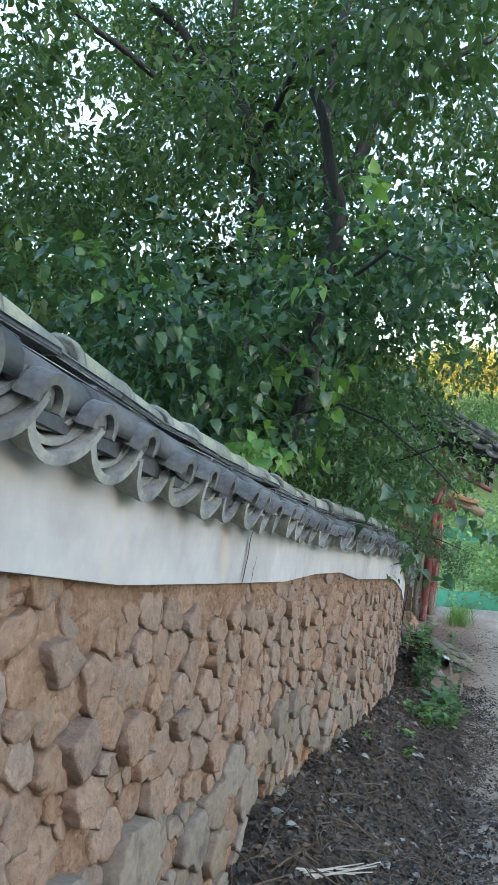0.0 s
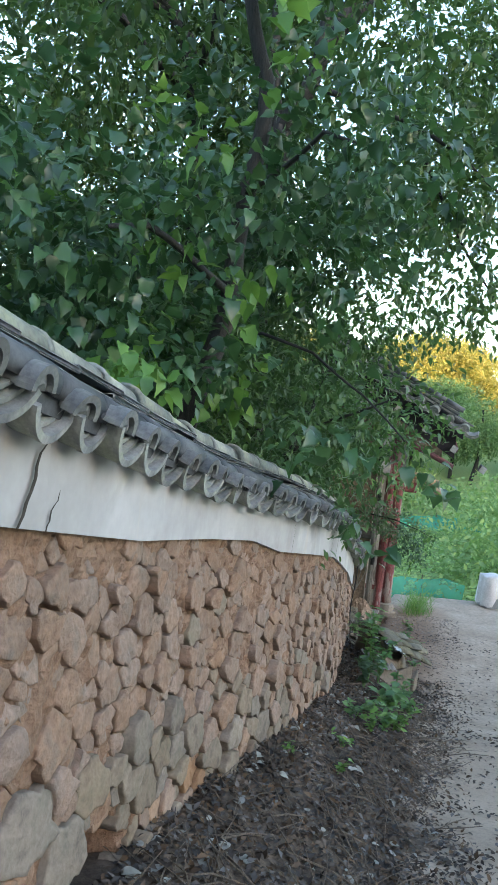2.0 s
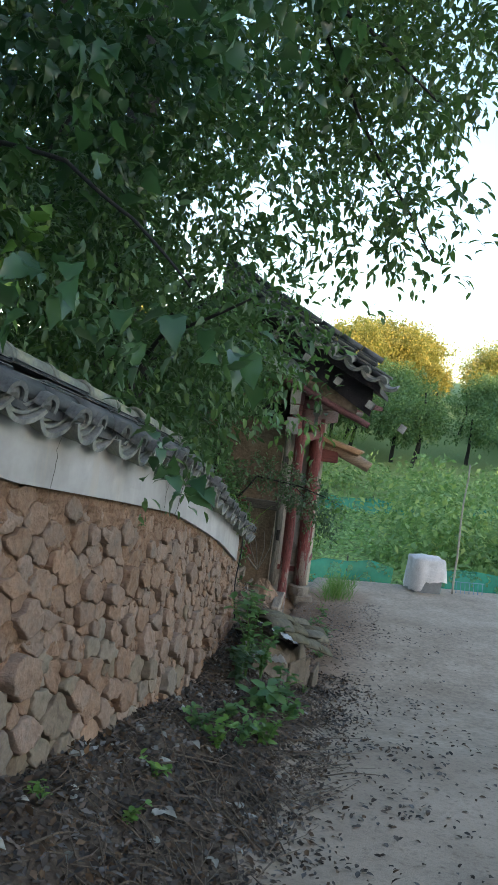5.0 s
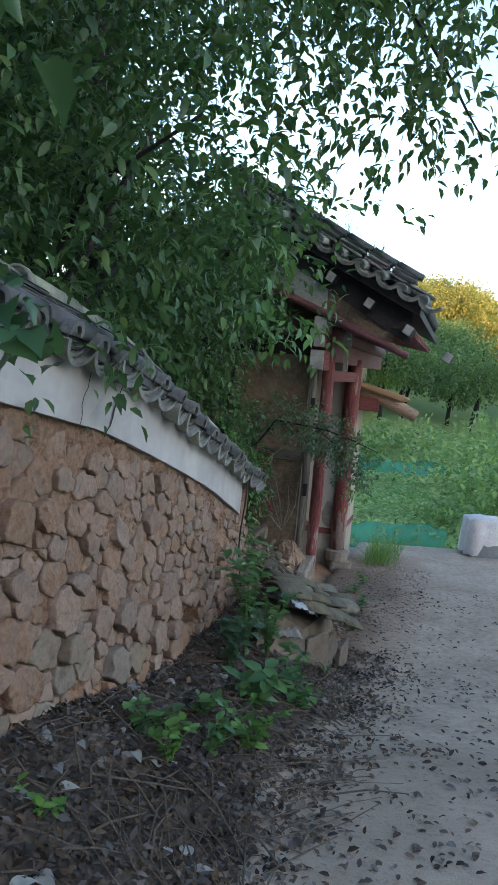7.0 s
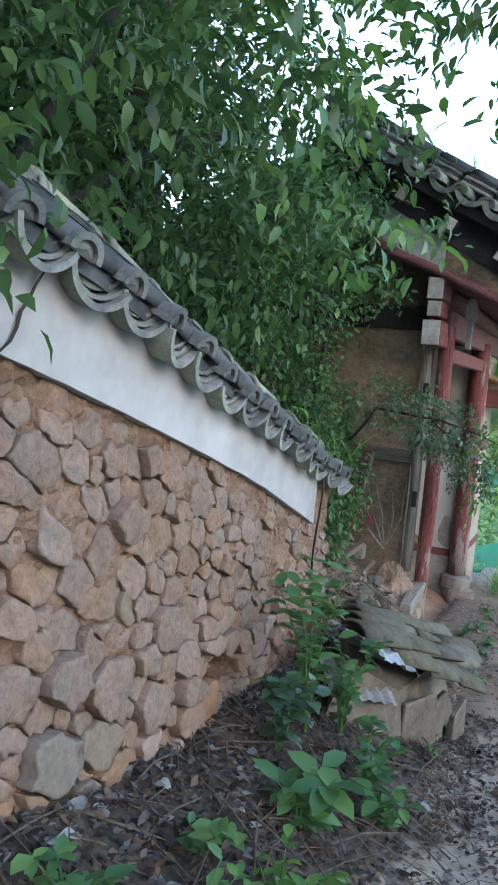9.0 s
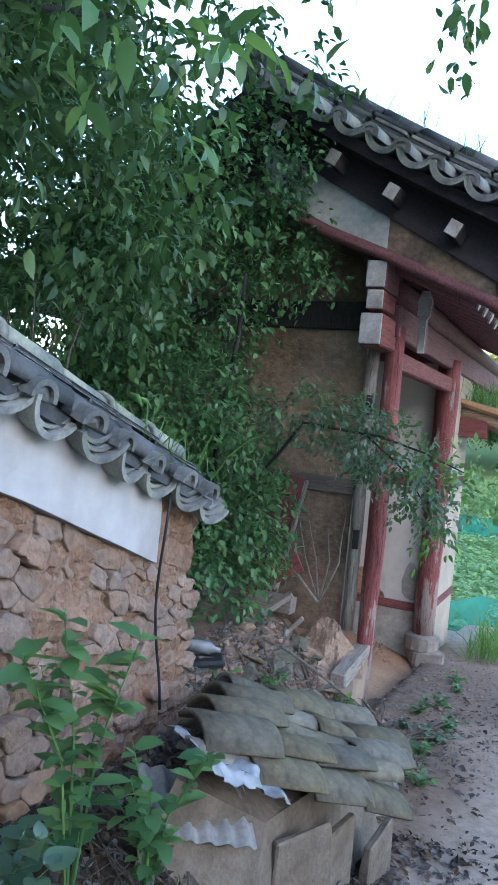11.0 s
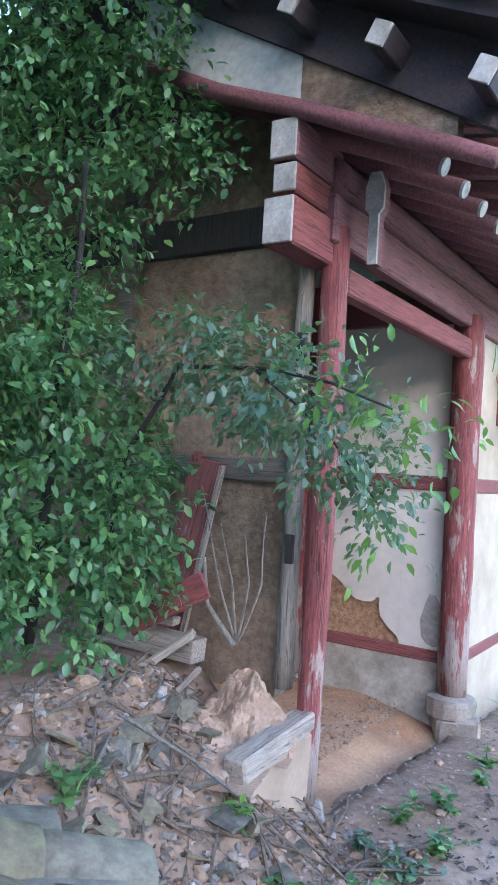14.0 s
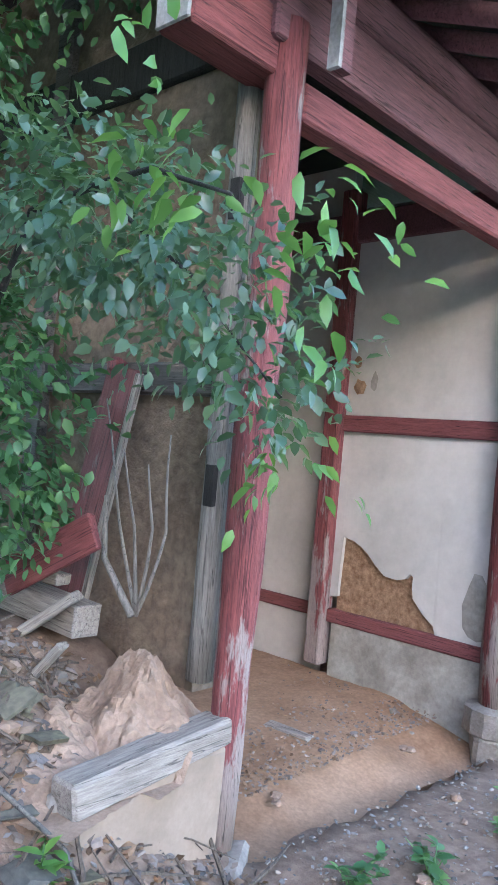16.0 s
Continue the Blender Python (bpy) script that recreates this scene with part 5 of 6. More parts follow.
# ---- the distance ----
def far_trees():
    rng = np.random.default_rng(30)
    rnd = random.Random(31)
    for kind, name, lb, mt, n, yr, hr in (("pine", "pine_tree", "flat-topped green pine on the hillside", M_LEAF_PINE, 84, (41, 60), (3.2, 4.8)), ("hill", "hill_tree", "hilltop tree with yellow sunlight in its leaf colour", M_LEAF_HILL, 52, (66, 95), (3.5, 6.5))):
        for i in range(n):
            y = rnd.uniform(*yr)
            x = rnd.uniform(-6, 44) * y / 60
            z = ground_z(x, y)
            h = rnd.uniform(*hr)
            t = thing(name, lb, "tree", "trees on the hill", at=(x, y, z - 0.2))
            lean = rnd.uniform(-0.4, 0.4)
            part("trunk", limb([(0, 0, 0), (lean, 0, h * 0.5), (lean * 0.5, 0, h * 0.9)], 0.13, 0.05, 3), M_BARK, t)
            balls = []
            for _ in range(9 if kind == "pine" else 11):
                k = rnd.uniform(0.5, 1.0) * h * (0.24 if kind == "pine" else 0.26)
                balls.append((rnd.gauss(0, h * 0.22), rnd.gauss(0, h * 0.15), h * rnd.uniform(0.55, 1.0), k * (1.25 if kind == "pine" else 1), k, k * (0.32 if kind == "pine" else 0.8)))
            crown_part(t, rng, balls, 1500 / (h * h * h * 0.012), 0.2 if kind == "pine" else 0.25, "chip", mt)


far_trees()


M_SCRUB = leafy("scrub_leaf", (0.13, 0.23, 0.085), (0.26, 0.37, 0.15), rough=0.6)


def field():
    rng = np.random.default_rng(40)
    n = 42000
    y = 20.4 + 11.5 * rng.uniform(0, 1, n) ** 1.2
    x = rng.uniform(-2, 26, n)
    z = np.array([ground_z(a, b) for a, b in zip(x, y)]) + rng.uniform(0.03, 0.2, n)
    w = rng.normal(size=(n, 3))
    w[:, 2] *= 0.3
    ob = new("crop", leaf_mesh("crop", leaves(np.stack([x, y, z], 1), w, rng.uniform(0.1, 0.2, n), "oval", rng, roll=0.5), M_FIELD))
    tagged(ob, "green leafy crop covering the field", "crop", kind="stuff")
    # scrub along the field's far side and its right
    balls = scatter_balls(41, 110, (-6, 36), (33.2, 41), (-3.3, -2.3), (0.6, 1.2)) + scatter_balls(42, 26, (8.5, 14), (21, 30), (-3.3, -1.8), (0.6, 1.2))
    ob = new("scrub", leaf_mesh("scrub", leaves(*clumps(rng, balls, 520, 0.22), "chip", rng), M_SCRUB))
    tagged(ob, "green scrub along the field's edge", "bush", kind="stuff")


field()

# ---- the verge: litter, sticks, weeds ----
def on_ground(x, y, up=0.0):
    return Vector((x, y, ground_z(x, y) + up))


def litter(name, label, n, xr, yr, size, shape, material, seed, tilt=0.35, side=None):
    """Fallen leaves, thickest near the wall. xr: metres out from the wall's face."""
    rng = np.random.default_rng(seed)
    y = rng.uniform(*yr, n)
    d = xr[0] + (xr[1] - xr[0]) * rng.uniform(0, 1, n) ** (side or 1.0)
    x = np.array([wall_x(b) for b in y]) + d
    # thinning out unevenly towards the lane
    wander = np.array([0.45 * noise.noise((a * 0.8, b * 0.8, 5.0)) + 0.25 * noise.noise((a * 2.7, b * 2.7, 2.0)) for a, b in zip(x, y)])
    far = np.clip((d + wander - 0.3 * xr[1]) / (0.6 * xr[1]), 0.0, 1.0)
    keep = rng.uniform(0, 1, n) > far * far * (3 - 2 * far)
    x, y = x[keep], y[keep]
    n = len(x)
    if xr[0] > 0.5:     # drifts
        keep = np.array([noise.noise((a * 1.6, b * 1.6, 5.0)) + 0.5 * noise.noise((a * 5, b * 5, 2.0)) for a, b in zip(x, y)]) > rng.uniform(-0.5, 0.35, n)
        x, y = x[keep], y[keep]
        n = len(x)
    z = np.array([ground_z(a, b) for a, b in zip(x, y)]) + rng.uniform(0.004, 0.022, n)
    w = rng.normal(size=(n, 3))
    w[:, 2] *= tilt * 0.5
    ob = new(name, leaf_mesh(name, leaves(np.stack([x, y, z], 1), w, rng.uniform(size[0], size[1], n), shape, rng, fold=0.3, roll=tilt), material))
    return tagged(ob, label, "leaf litter", kind="stuff")


litter("fallen_leaves", "dark dead leaves matted on the verge", 42000, (0.0, 2.0), (0.0, 12.2), (0.022, 0.062), "chip", M_DEAD, 51, 0.9, 1.2)
litter("edge_leaves", "dead leaves thinning out over the lane's edge", 12000, (0.6, 3.1), (0.0, 12.0), (0.022, 0.06), "ovate", M_DEAD, 54, 0.7, 2.4)
litter("lane_leaves", "dry leaves scattered over the concrete lane", 6000, (0.9, 4.2), (0.5, 15.0), (0.02, 0.065), "oval", M_DEAD, 52, 0.35, 1.5)
litter("rubble_leaves", "brown dead leaves and chips over the rubble mound", 3600, (-0.5, 1.3), (11.8, 14.2), (0.015, 0.048), "chip", M_DRYLEAF, 58, 0.9)
litter("pale_leaves", "pale upturned fallen leaves", 420, (0.05, 1.7), (1.0, 12.5), (0.035, 0.085), "heart", M_PALE, 53, 0.25, 1.3)


def sticks(name, label, n, xr, yr, seed, length=(0.12, 0.5), r=(0.002, 0.006), material=None):
    rnd = random.Random(seed)
    geos = []
    for _ in range(n):
        y = rnd.uniform(*yr)
        x = wall_x(y) + rnd.uniform(*xr)
        a, l = rnd.uniform(0, math.pi), rnd.uniform(*length)
        q = (x + math.cos(a) * l, y + math.sin(a) * l)
        rr = rnd.uniform(*r)
        p0, p1 = on_ground(x, y, rr + 0.01), on_ground(*q, rr + rnd.uniform(0.01, 0.07))
        mid = p0.lerp(p1, 0.5) + Vector((rnd.uniform(-.03, .03), rnd.uniform(-.03, .03), 0.015))
        geos.append(tube([p0, mid, p1], [rr, rr * 0.9, rr * 0.5], 5))
    return tagged(part(name, joined(*geos), material or M_TWIG), label, "twigs", kind="stuff")


sticks("twigs", "dry twigs and straw on the verge", 800, (0.02, 1.3), (1.0, 11.0), 55)
sticks("debris_sticks", "broken sticks in the rubble heap", 170, (-0.5, 0.75), (11.6, 14.0), 56, (0.12, 0.55), (0.003, 0.011))
tagged(part("straw", joined(*[tube([on_ground(0.42 + i * 0.02, 3.7, 0.02), on_ground(0.75 + i * 0.03, 3.85 + 0.05 * (i % 3), 0.05 + 0.02 * i)], [0.006, 0.003], 5) for i in range(6)]), M_STRAW := grained("bleached_straw", (0.40, 0.36, 0.29), (0.55, 0.50, 0.42), None, 6, 40, bumps=0.2)), "bleached straw stalks beside the wall's foot", "straw", kind="stuff")


def weed(at, height, n, size, shape, seed, label, material=None, stems=4, spread=0.3):
    rnd, rng = random.Random(seed), np.random.default_rng(seed)
    o = on_ground(*at, -0.02)
    w = thing("weed", label, "weed", "weeds on the verge", at=tuple(o))
    P, W, geos = [], [], []
    for s in range(stems):
        a = rnd.uniform(0, 2 * math.pi)
        tip = Vector((math.cos(a) * spread * rnd.uniform(0.3, 1), math.sin(a) * spread * rnd.uniform(0.3, 1), height * rnd.uniform(0.6, 1.05)))
        mid = Vector((tip.x * 0.3, tip.y * 0.3, tip.z * 0.6))
        geos.append(tube([(0, 0, 0), mid, tip], [0.005, 0.004, 0.0015], 5))
        for i in range(int(n * 1.6) // stems):
            t = rnd.uniform(0.2, 1.0)
            q = mid * (t * 2) if t < 0.5 else mid.lerp(tip, t * 2 - 1)
            b = rnd.uniform(0, 2 * math.pi)
            P.append(q)
            W.append((math.cos(b), math.sin(b), rnd.uniform(-0.2, 0.6)))
    tagged(part("stem", joined(*geos), M_WEED, w), kind="stuff")
    ob = new("foliage", leaf_mesh("foliage", leaves(np.array(P), np.array(W), rng.uniform(size * 0.4, size * 0.9, len(P)), shape, rng, roll=0.5), material or M_LEAF_BUSH))
    ob.parent = w
    return w


for i, (at, h, n, size, shape, mt, stems, sp) in enumerate([
        ((2.64, 9.25), 0.30, 34, 0.20, "oval", M_WEED, 4, 0.16), ((2.98, 9.7), 0.26, 30, 0.15, "oval", M_WEED, 4, 0.16),
        ((2.60, 10.1), 0.98, 90, 0.15, "oval", M_WEED, 6, 0.30), ((2.78, 10.35), 0.62, 70, 0.12, "oval", M_WEED, 6, 0.28), ((2.48, 9.8), 0.5, 50, 0.13, "heart", M_LEAF_BLUE, 5, 0.2),
        ((2.9, 9.95), 0.4, 44, 0.12, "oval", M_WEED, 5, 0.25),
        ((2.17, 7.97), 0.25, 36, 0.10, "oval", M_LEAF_BRIGHT, 5, 0.18), ((2.59, 8.58), 0.30, 46, 0.11, "oval", M_LEAF_BRIGHT, 5, 0.22), ((2.35, 8.3), 0.25, 36, 0.10, "oval", M_WEED, 5, 0.2),
        ((1.25, 6.35), 0.12, 16, 0.06, "oval", M_LEAF_BRIGHT, 3, 0.1), ((1.62, 6.6), 0.16, 22, 0.07, "oval", M_LEAF_BRIGHT, 4, 0.1), ((1.75, 7.15), 0.14, 18, 0.07, "oval", M_LEAF_BRIGHT, 3, 0.1),
        ((2.05, 8.15), 0.18, 26, 0.12, "oval", M_WEED, 4, 0.15), ((2.3, 8.75), 0.2, 26, 0.12, "oval", M_WEED, 4, 0.15),
        ((3.35, 10.9), 0.15, 26, 0.08, "blade", M_GRASS, 6, 0.06), ((4.05, 14.35), 0.15, 30, 0.09, "oval", M_WEED, 5, 0.16), ((4.3, 14.6), 0.14, 26, 0.09, "oval", M_WEED, 5, 0.18), ((3.9, 13.9), 0.14, 24, 0.08, "oval", M_LEAF_BLUE, 4, 0.12), ((4.5, 15.2), 0.12, 22, 0.08, "oval", M_WEED, 4, 0.15),
        ((3.42, 13.35), 0.2, 24, 0.10, "lance", M_LEAF_BRIGHT, 3, 0.12), ((2.95, 12.75), 0.22, 34, 0.09, "oval", M_WEED, 5, 0.14), ((3.15, 12.3), 0.16, 26, 0.10, "oval", M_WEED, 4, 0.12), ((3.95, 12.9), 0.12, 26, 0.08, "oval", M_WEED, 5, 0.16), ((4.0, 13.45), 0.16, 40, 0.075, "oval", M_WEED, 7, 0.2), ((4.12, 13.75), 0.14, 40, 0.07, "oval", M_LEAF_BLUE, 7, 0.22), ((4.25, 14.05), 0.14, 34, 0.075, "oval", M_WEED, 6, 0.2), ((3.75, 13.3), 0.16, 30, 0.08, "oval", M_WEED, 5, 0.16), ((2.7, 12.4), 0.2, 34, 0.09, "oval", M_WEED, 5, 0.16), ((4.55, 15.6), 0.16, 30, 0.08, "oval", M_GRASS, 6, 0.2), ((2.25, 12.2), 0.24, 34, 0.09, "oval", M_LEAF_BLUE, 5, 0.16)]):
    weed(at, h, n, size, shape, 100 + i, "green broad-leaved weed growing on the littered verge" if at[1] < 11 else "green weed growing in the rubble by the gate", mt, stems, sp)


def grass_tuft(name, label, x, y, z, n, length, spread, seed, heads=0):
    rng = np.random.default_rng(seed)
    t = thing(name, label, "grass", at=(x, y, z))
    P = np.stack([rng.normal(0, spread, n), rng.normal(0, spread, n), rng.uniform(-0.02, 0.05, n)], 1)
    W = rng.normal(0, 0.45, (n, 3))
    W[:, 2] = 1.0
    ob = new("foliage", leaf_mesh("foliage", leaves(P, W, rng.uniform(0.5, 1.1, n) * length, "blade", rng), M_GRASS))
    ob.parent = t
    tagged(ob, kind="stuff")
    rnd = random.Random(seed)
    for _ in range(heads):
        a = rnd.uniform(0, 6.28)
        tip = Vector((math.cos(a) * 0.25, math.sin(a) * 0.25, length * rnd.uniform(0.9, 1.25)))
        part("seed_head", joined(tube([(0, 0, 0), tip * 0.55 + Vector((0, 0, 0.1)), tip], [0.003, 0.002, 0.002], 4), tube([tip, tip + Vector((math.cos(a) * 0.05, math.sin(a) * 0.05, -0.01)), tip + Vector((math.cos(a) * 0.09, math.sin(a) * 0.09, -0.05))], [0.006, 0.012, 0.004], 6)), M_GRASS, t)
    return t


grass_tuft("grass_tuft", "tall green grass growing on the wall's end", 2.15, 11.25, -0.80, 700, 0.34, 0.17, 61, 9)
grass_tuft("grass_tuft", "tall green grass behind the wall's end", 1.85, 11.75, -1.0, 700, 0.45, 0.22, 62, 5)
for i, (x, y) in enumerate(((5.0, 16.9), (5.15, 17.4), (5.35, 17.9), (5.2, 17.1), (5.5, 18.2))):
    grass_tuft("grass_tuft", "dry yellow-green grass at the foot of the front", x, y, ground_z(x, y), 90, 0.4, 0.13, 70 + i)

for i, (b, n) in enumerate(((-0.3, 26), (0.05, 40), (0.5, 34))):
    grass_tuft("grass_tuft", "thin weeds growing on the gate's tiled roof", *gpt(-0.34, b, rake_z(b) + 0.24), n, 0.24, 0.08, 81 + i)
for k in range(5):
    o = Vector((wall_x(10.5) - 0.25 + 0.03 * k, 10.42 + 0.06 * k, eave_z(10.5) + 0.1))
    tagged(part("dry_stalk", limb([(0, 0, 0), (0.02 * k - 0.04, 0.02, 0.28), (0.05 * k - 0.12, 0.05, 0.36 + 0.07 * (k % 3))], 0.005, 0.002, 4), M_TWIG, None, "", pose(*o), True), "dry bleached stalk standing up behind the wall's cap", "dry stalk", "dry stalks on the wall")

# ---- the tile heap ----
def tile_heap():
    rnd = random.Random(77)
    core = [(2.66, 10.45), (3.1, 10.72), (3.42, 11.4), (3.72, 12.1), (3.1, 12.35), (2.72, 11.7)]
    vs = [(x, y, ground_z(x, y) - 0.1) for x, y in core] + [(2.80, 10.6, -1.80), (3.12, 10.85, -2.04), (3.34, 11.4, -2.1), (3.5, 12.0, -2.17), (3.1, 12.1, -2.03), (2.80, 11.7, -1.82)]
    n = 6
    fs = [tuple(range(n))[::-1], tuple(range(n, 2 * n))] + [(i, (i + 1) % n, (i + 1) % n + n, i + n) for i in range(n)]
    tagged(part("rubble_mound", (vs, fs), M_HEAPCORE), "low heap of mud rubble covered with old tiles", "rubble")
    tile = mesh_of("loose_tile", *arc_shell(0.17, 0.02, 0.36, math.pi * 0.2, math.pi * 0.8, 8), M_HEAPTILE, True)
    roll = mesh_of("loose_roll_tile", *arc_shell(0.075, 0.018, 0.32, 0, math.pi, 8), M_HEAPTILE, True)
    down = Vector((0.62, 0.56, -0.28)).normalized()
    for lay in range(2):
        for j in range(5 - lay):
            for i in range(3 + (j < 3)):
                p = Vector((2.80, 10.60 + 0.26 * j + 0.13 * lay, -1.83 - 0.03 * j + 0.035 * lay)) + down * (0.29 * i + rnd.uniform(-0.03, 0.03)) + Vector((0, 0, 0.012 * (2 - i)))
                ob = new("loose_tile", tile if (i + j + lay) % 4 else roll)
                up = 0.0 if (i + j + lay) % 4 else 0.09
                ob.matrix_basis = pose(p.x, p.y, p.z + up, 0, 0, -48 + rnd.uniform(-6, 6)) @ pose(0, 0, 0, -18 + rnd.uniform(-7, 7), rnd.uniform(-10, 10), 0)
                tagged(ob, "old grey clay roof tile stacked on the heap", "roof tile", "tiles on the heap")
    # an upright slab and a stone against its road side
    for x, y, sx, sy, sz, tn in ((3.28, 11.03, 0.15, 0.02, 0.34, 40), (3.42, 11.30, 0.14, 0.022, 0.36, 62), (3.62, 11.70, 0.13, 0.03, 0.3, 66)):
        tagged(part("slab_stone", block(-sx, sx, -sy, sy, 0, sz, 0.008, rnd, 0.012), M_HEAPCORE, None, "", pose(x, y, ground_z(x, y) - 0.04, 4, -6, tn)), "tan upright slab leaning against the tile heap", "stone")
    # a bent corrugated sheet on the side towards the wall
    vs, m = [], 41
    for up in (0.0, 0.006):
        for j in range(7):
            for i in range(m):
                u = i / (m - 1) * 0.46
                vs.append((u, j * 0.05, 0.012 * math.sin(u * 80) + up - 0.25 * (j * 0.05) ** 2 + rnd.uniform(-.002, .002)))
    n = 7 * m
    fs = [(j * m + i, j * m + i + 1, j * m + m + i + 1, j * m + m + i) for j in range(6) for i in range(m - 1)]
    fs = [tuple(k + n for k in f) for f in fs] + [f[::-1] for f in fs]
    tagged(part("corrugated_sheet", (vs, fs), M_SHEET, None, "", pose(2.72, 10.50, -1.98, 0, 0, 30) @ pose(0, 0, 0, 32, 12, 0), True), "pale grey corrugated sheet slipped off the tile heap", "roof sheet")
    # a crumpled piece of plastic sheet
    vs, fs, m = [], [], 17
    for j in range(m):
        for i in range(m):
            x, y = (i / (m - 1) - 0.5) * 0.34, (j / (m - 1) - 0.5) * 0.42
            vs.append((x + rnd.uniform(-.012, .012), y + rnd.uniform(-.012, .012), 0.045 * noise.noise((x * 11, y * 11, 4)) + 0.02 * noise.noise((x * 30, y * 30, 4)) - 0.9 * x * x))
    fs = [(j * m + i, j * m + i + 1, j * m + m + i + 1, j * m + m + i) for j in range(m - 1) for i in range(m - 1)]
    ob = part("plastic_sheet", (vs, fs), M_PLASTIC, None, "", pose(2.98, 10.70, -1.745, 0, 0, -48) @ pose(0, 0, 0, -27, 4, 0), True)
    tagged(ob, "crumpled greyish white plastic sheet on the tiles", "plastic sheet")


M_HEAPCORE = grained("old_tan_heap", (0.11, 0.09, 0.068), (0.215, 0.18, 0.14), None, 6, 45, bumps=0.8, dist=0.02)
M_HEAPTILE = grained("old_heap_tile", (0.075, 0.068, 0.048), (0.135, 0.12, 0.085), (0.185, 0.175, 0.105), 12, 45, per_object=0.3, bumps=0.7, dist=0.006)
M_SHEET = grained("pale_grey_sheet", (0.20, 0.20, 0.195), (0.32, 0.32, 0.31), None, 7, 40, bumps=0.3, rough=0.6)
M_PALESTONE = grained("pale_stone", (0.2, 0.175, 0.145), (0.31, 0.275, 0.23), None, 4, 40, bumps=0.5)
M_PLASTIC, _nt, _b = mat("grey_plastic_film", 0.25, 0.0, 0.6)
_nt.links.new(ramp(_nt, noise_fac(_nt, 9, 4), [(0.3, (0.13, 0.135, 0.14)), (0.7, (0.27, 0.28, 0.29))]), _b.inputs["Base Color"])
tile_heap()

# ---- rubble by the gate ----
def crumbled(rx, ry, h, seed, n=56):
    """A heap of broken mud: a ragged cone with clods and steep broken faces."""
    vs = []
    for j in range(n):
        for i in range(n):
            u, v = i / (n - 1) * 2 - 1, j / (n - 1) * 2 - 1
            d = math.hypot(u, v) * (1 + 0.35 * noise.noise((u * 1.6, v * 1.6, seed)))
            x, y = u * rx, v * ry
            z = h * max(0.0, 1 - d) ** 0.75 * (1 + 0.45 * noise.noise((u * 2.6, v * 2.6, seed + 3)))
            k = min(1.0, 1.4 * max(0.0, 1.1 - d))
            for f, a in ((12, 0.03), (30, 0.014), (70, 0.008)):
                c = noise.cell((x * f + 5, y * f, z * f * 0.6 + seed)) if f > 20 else noise.noise((x * f, y * f, z * 6 + seed))
                z += a * c * k
            vs.append((x + 0.012 * noise.noise((x * 40, y * 40, 9)), y + 0.012 * noise.noise((x * 40, y * 40, 19)), z))
    return vs, [(j * n + i, j * n + i + 1, j * n + n + i + 1, j * n + n + i) for j in range(n - 1) for i in range(n - 1)]


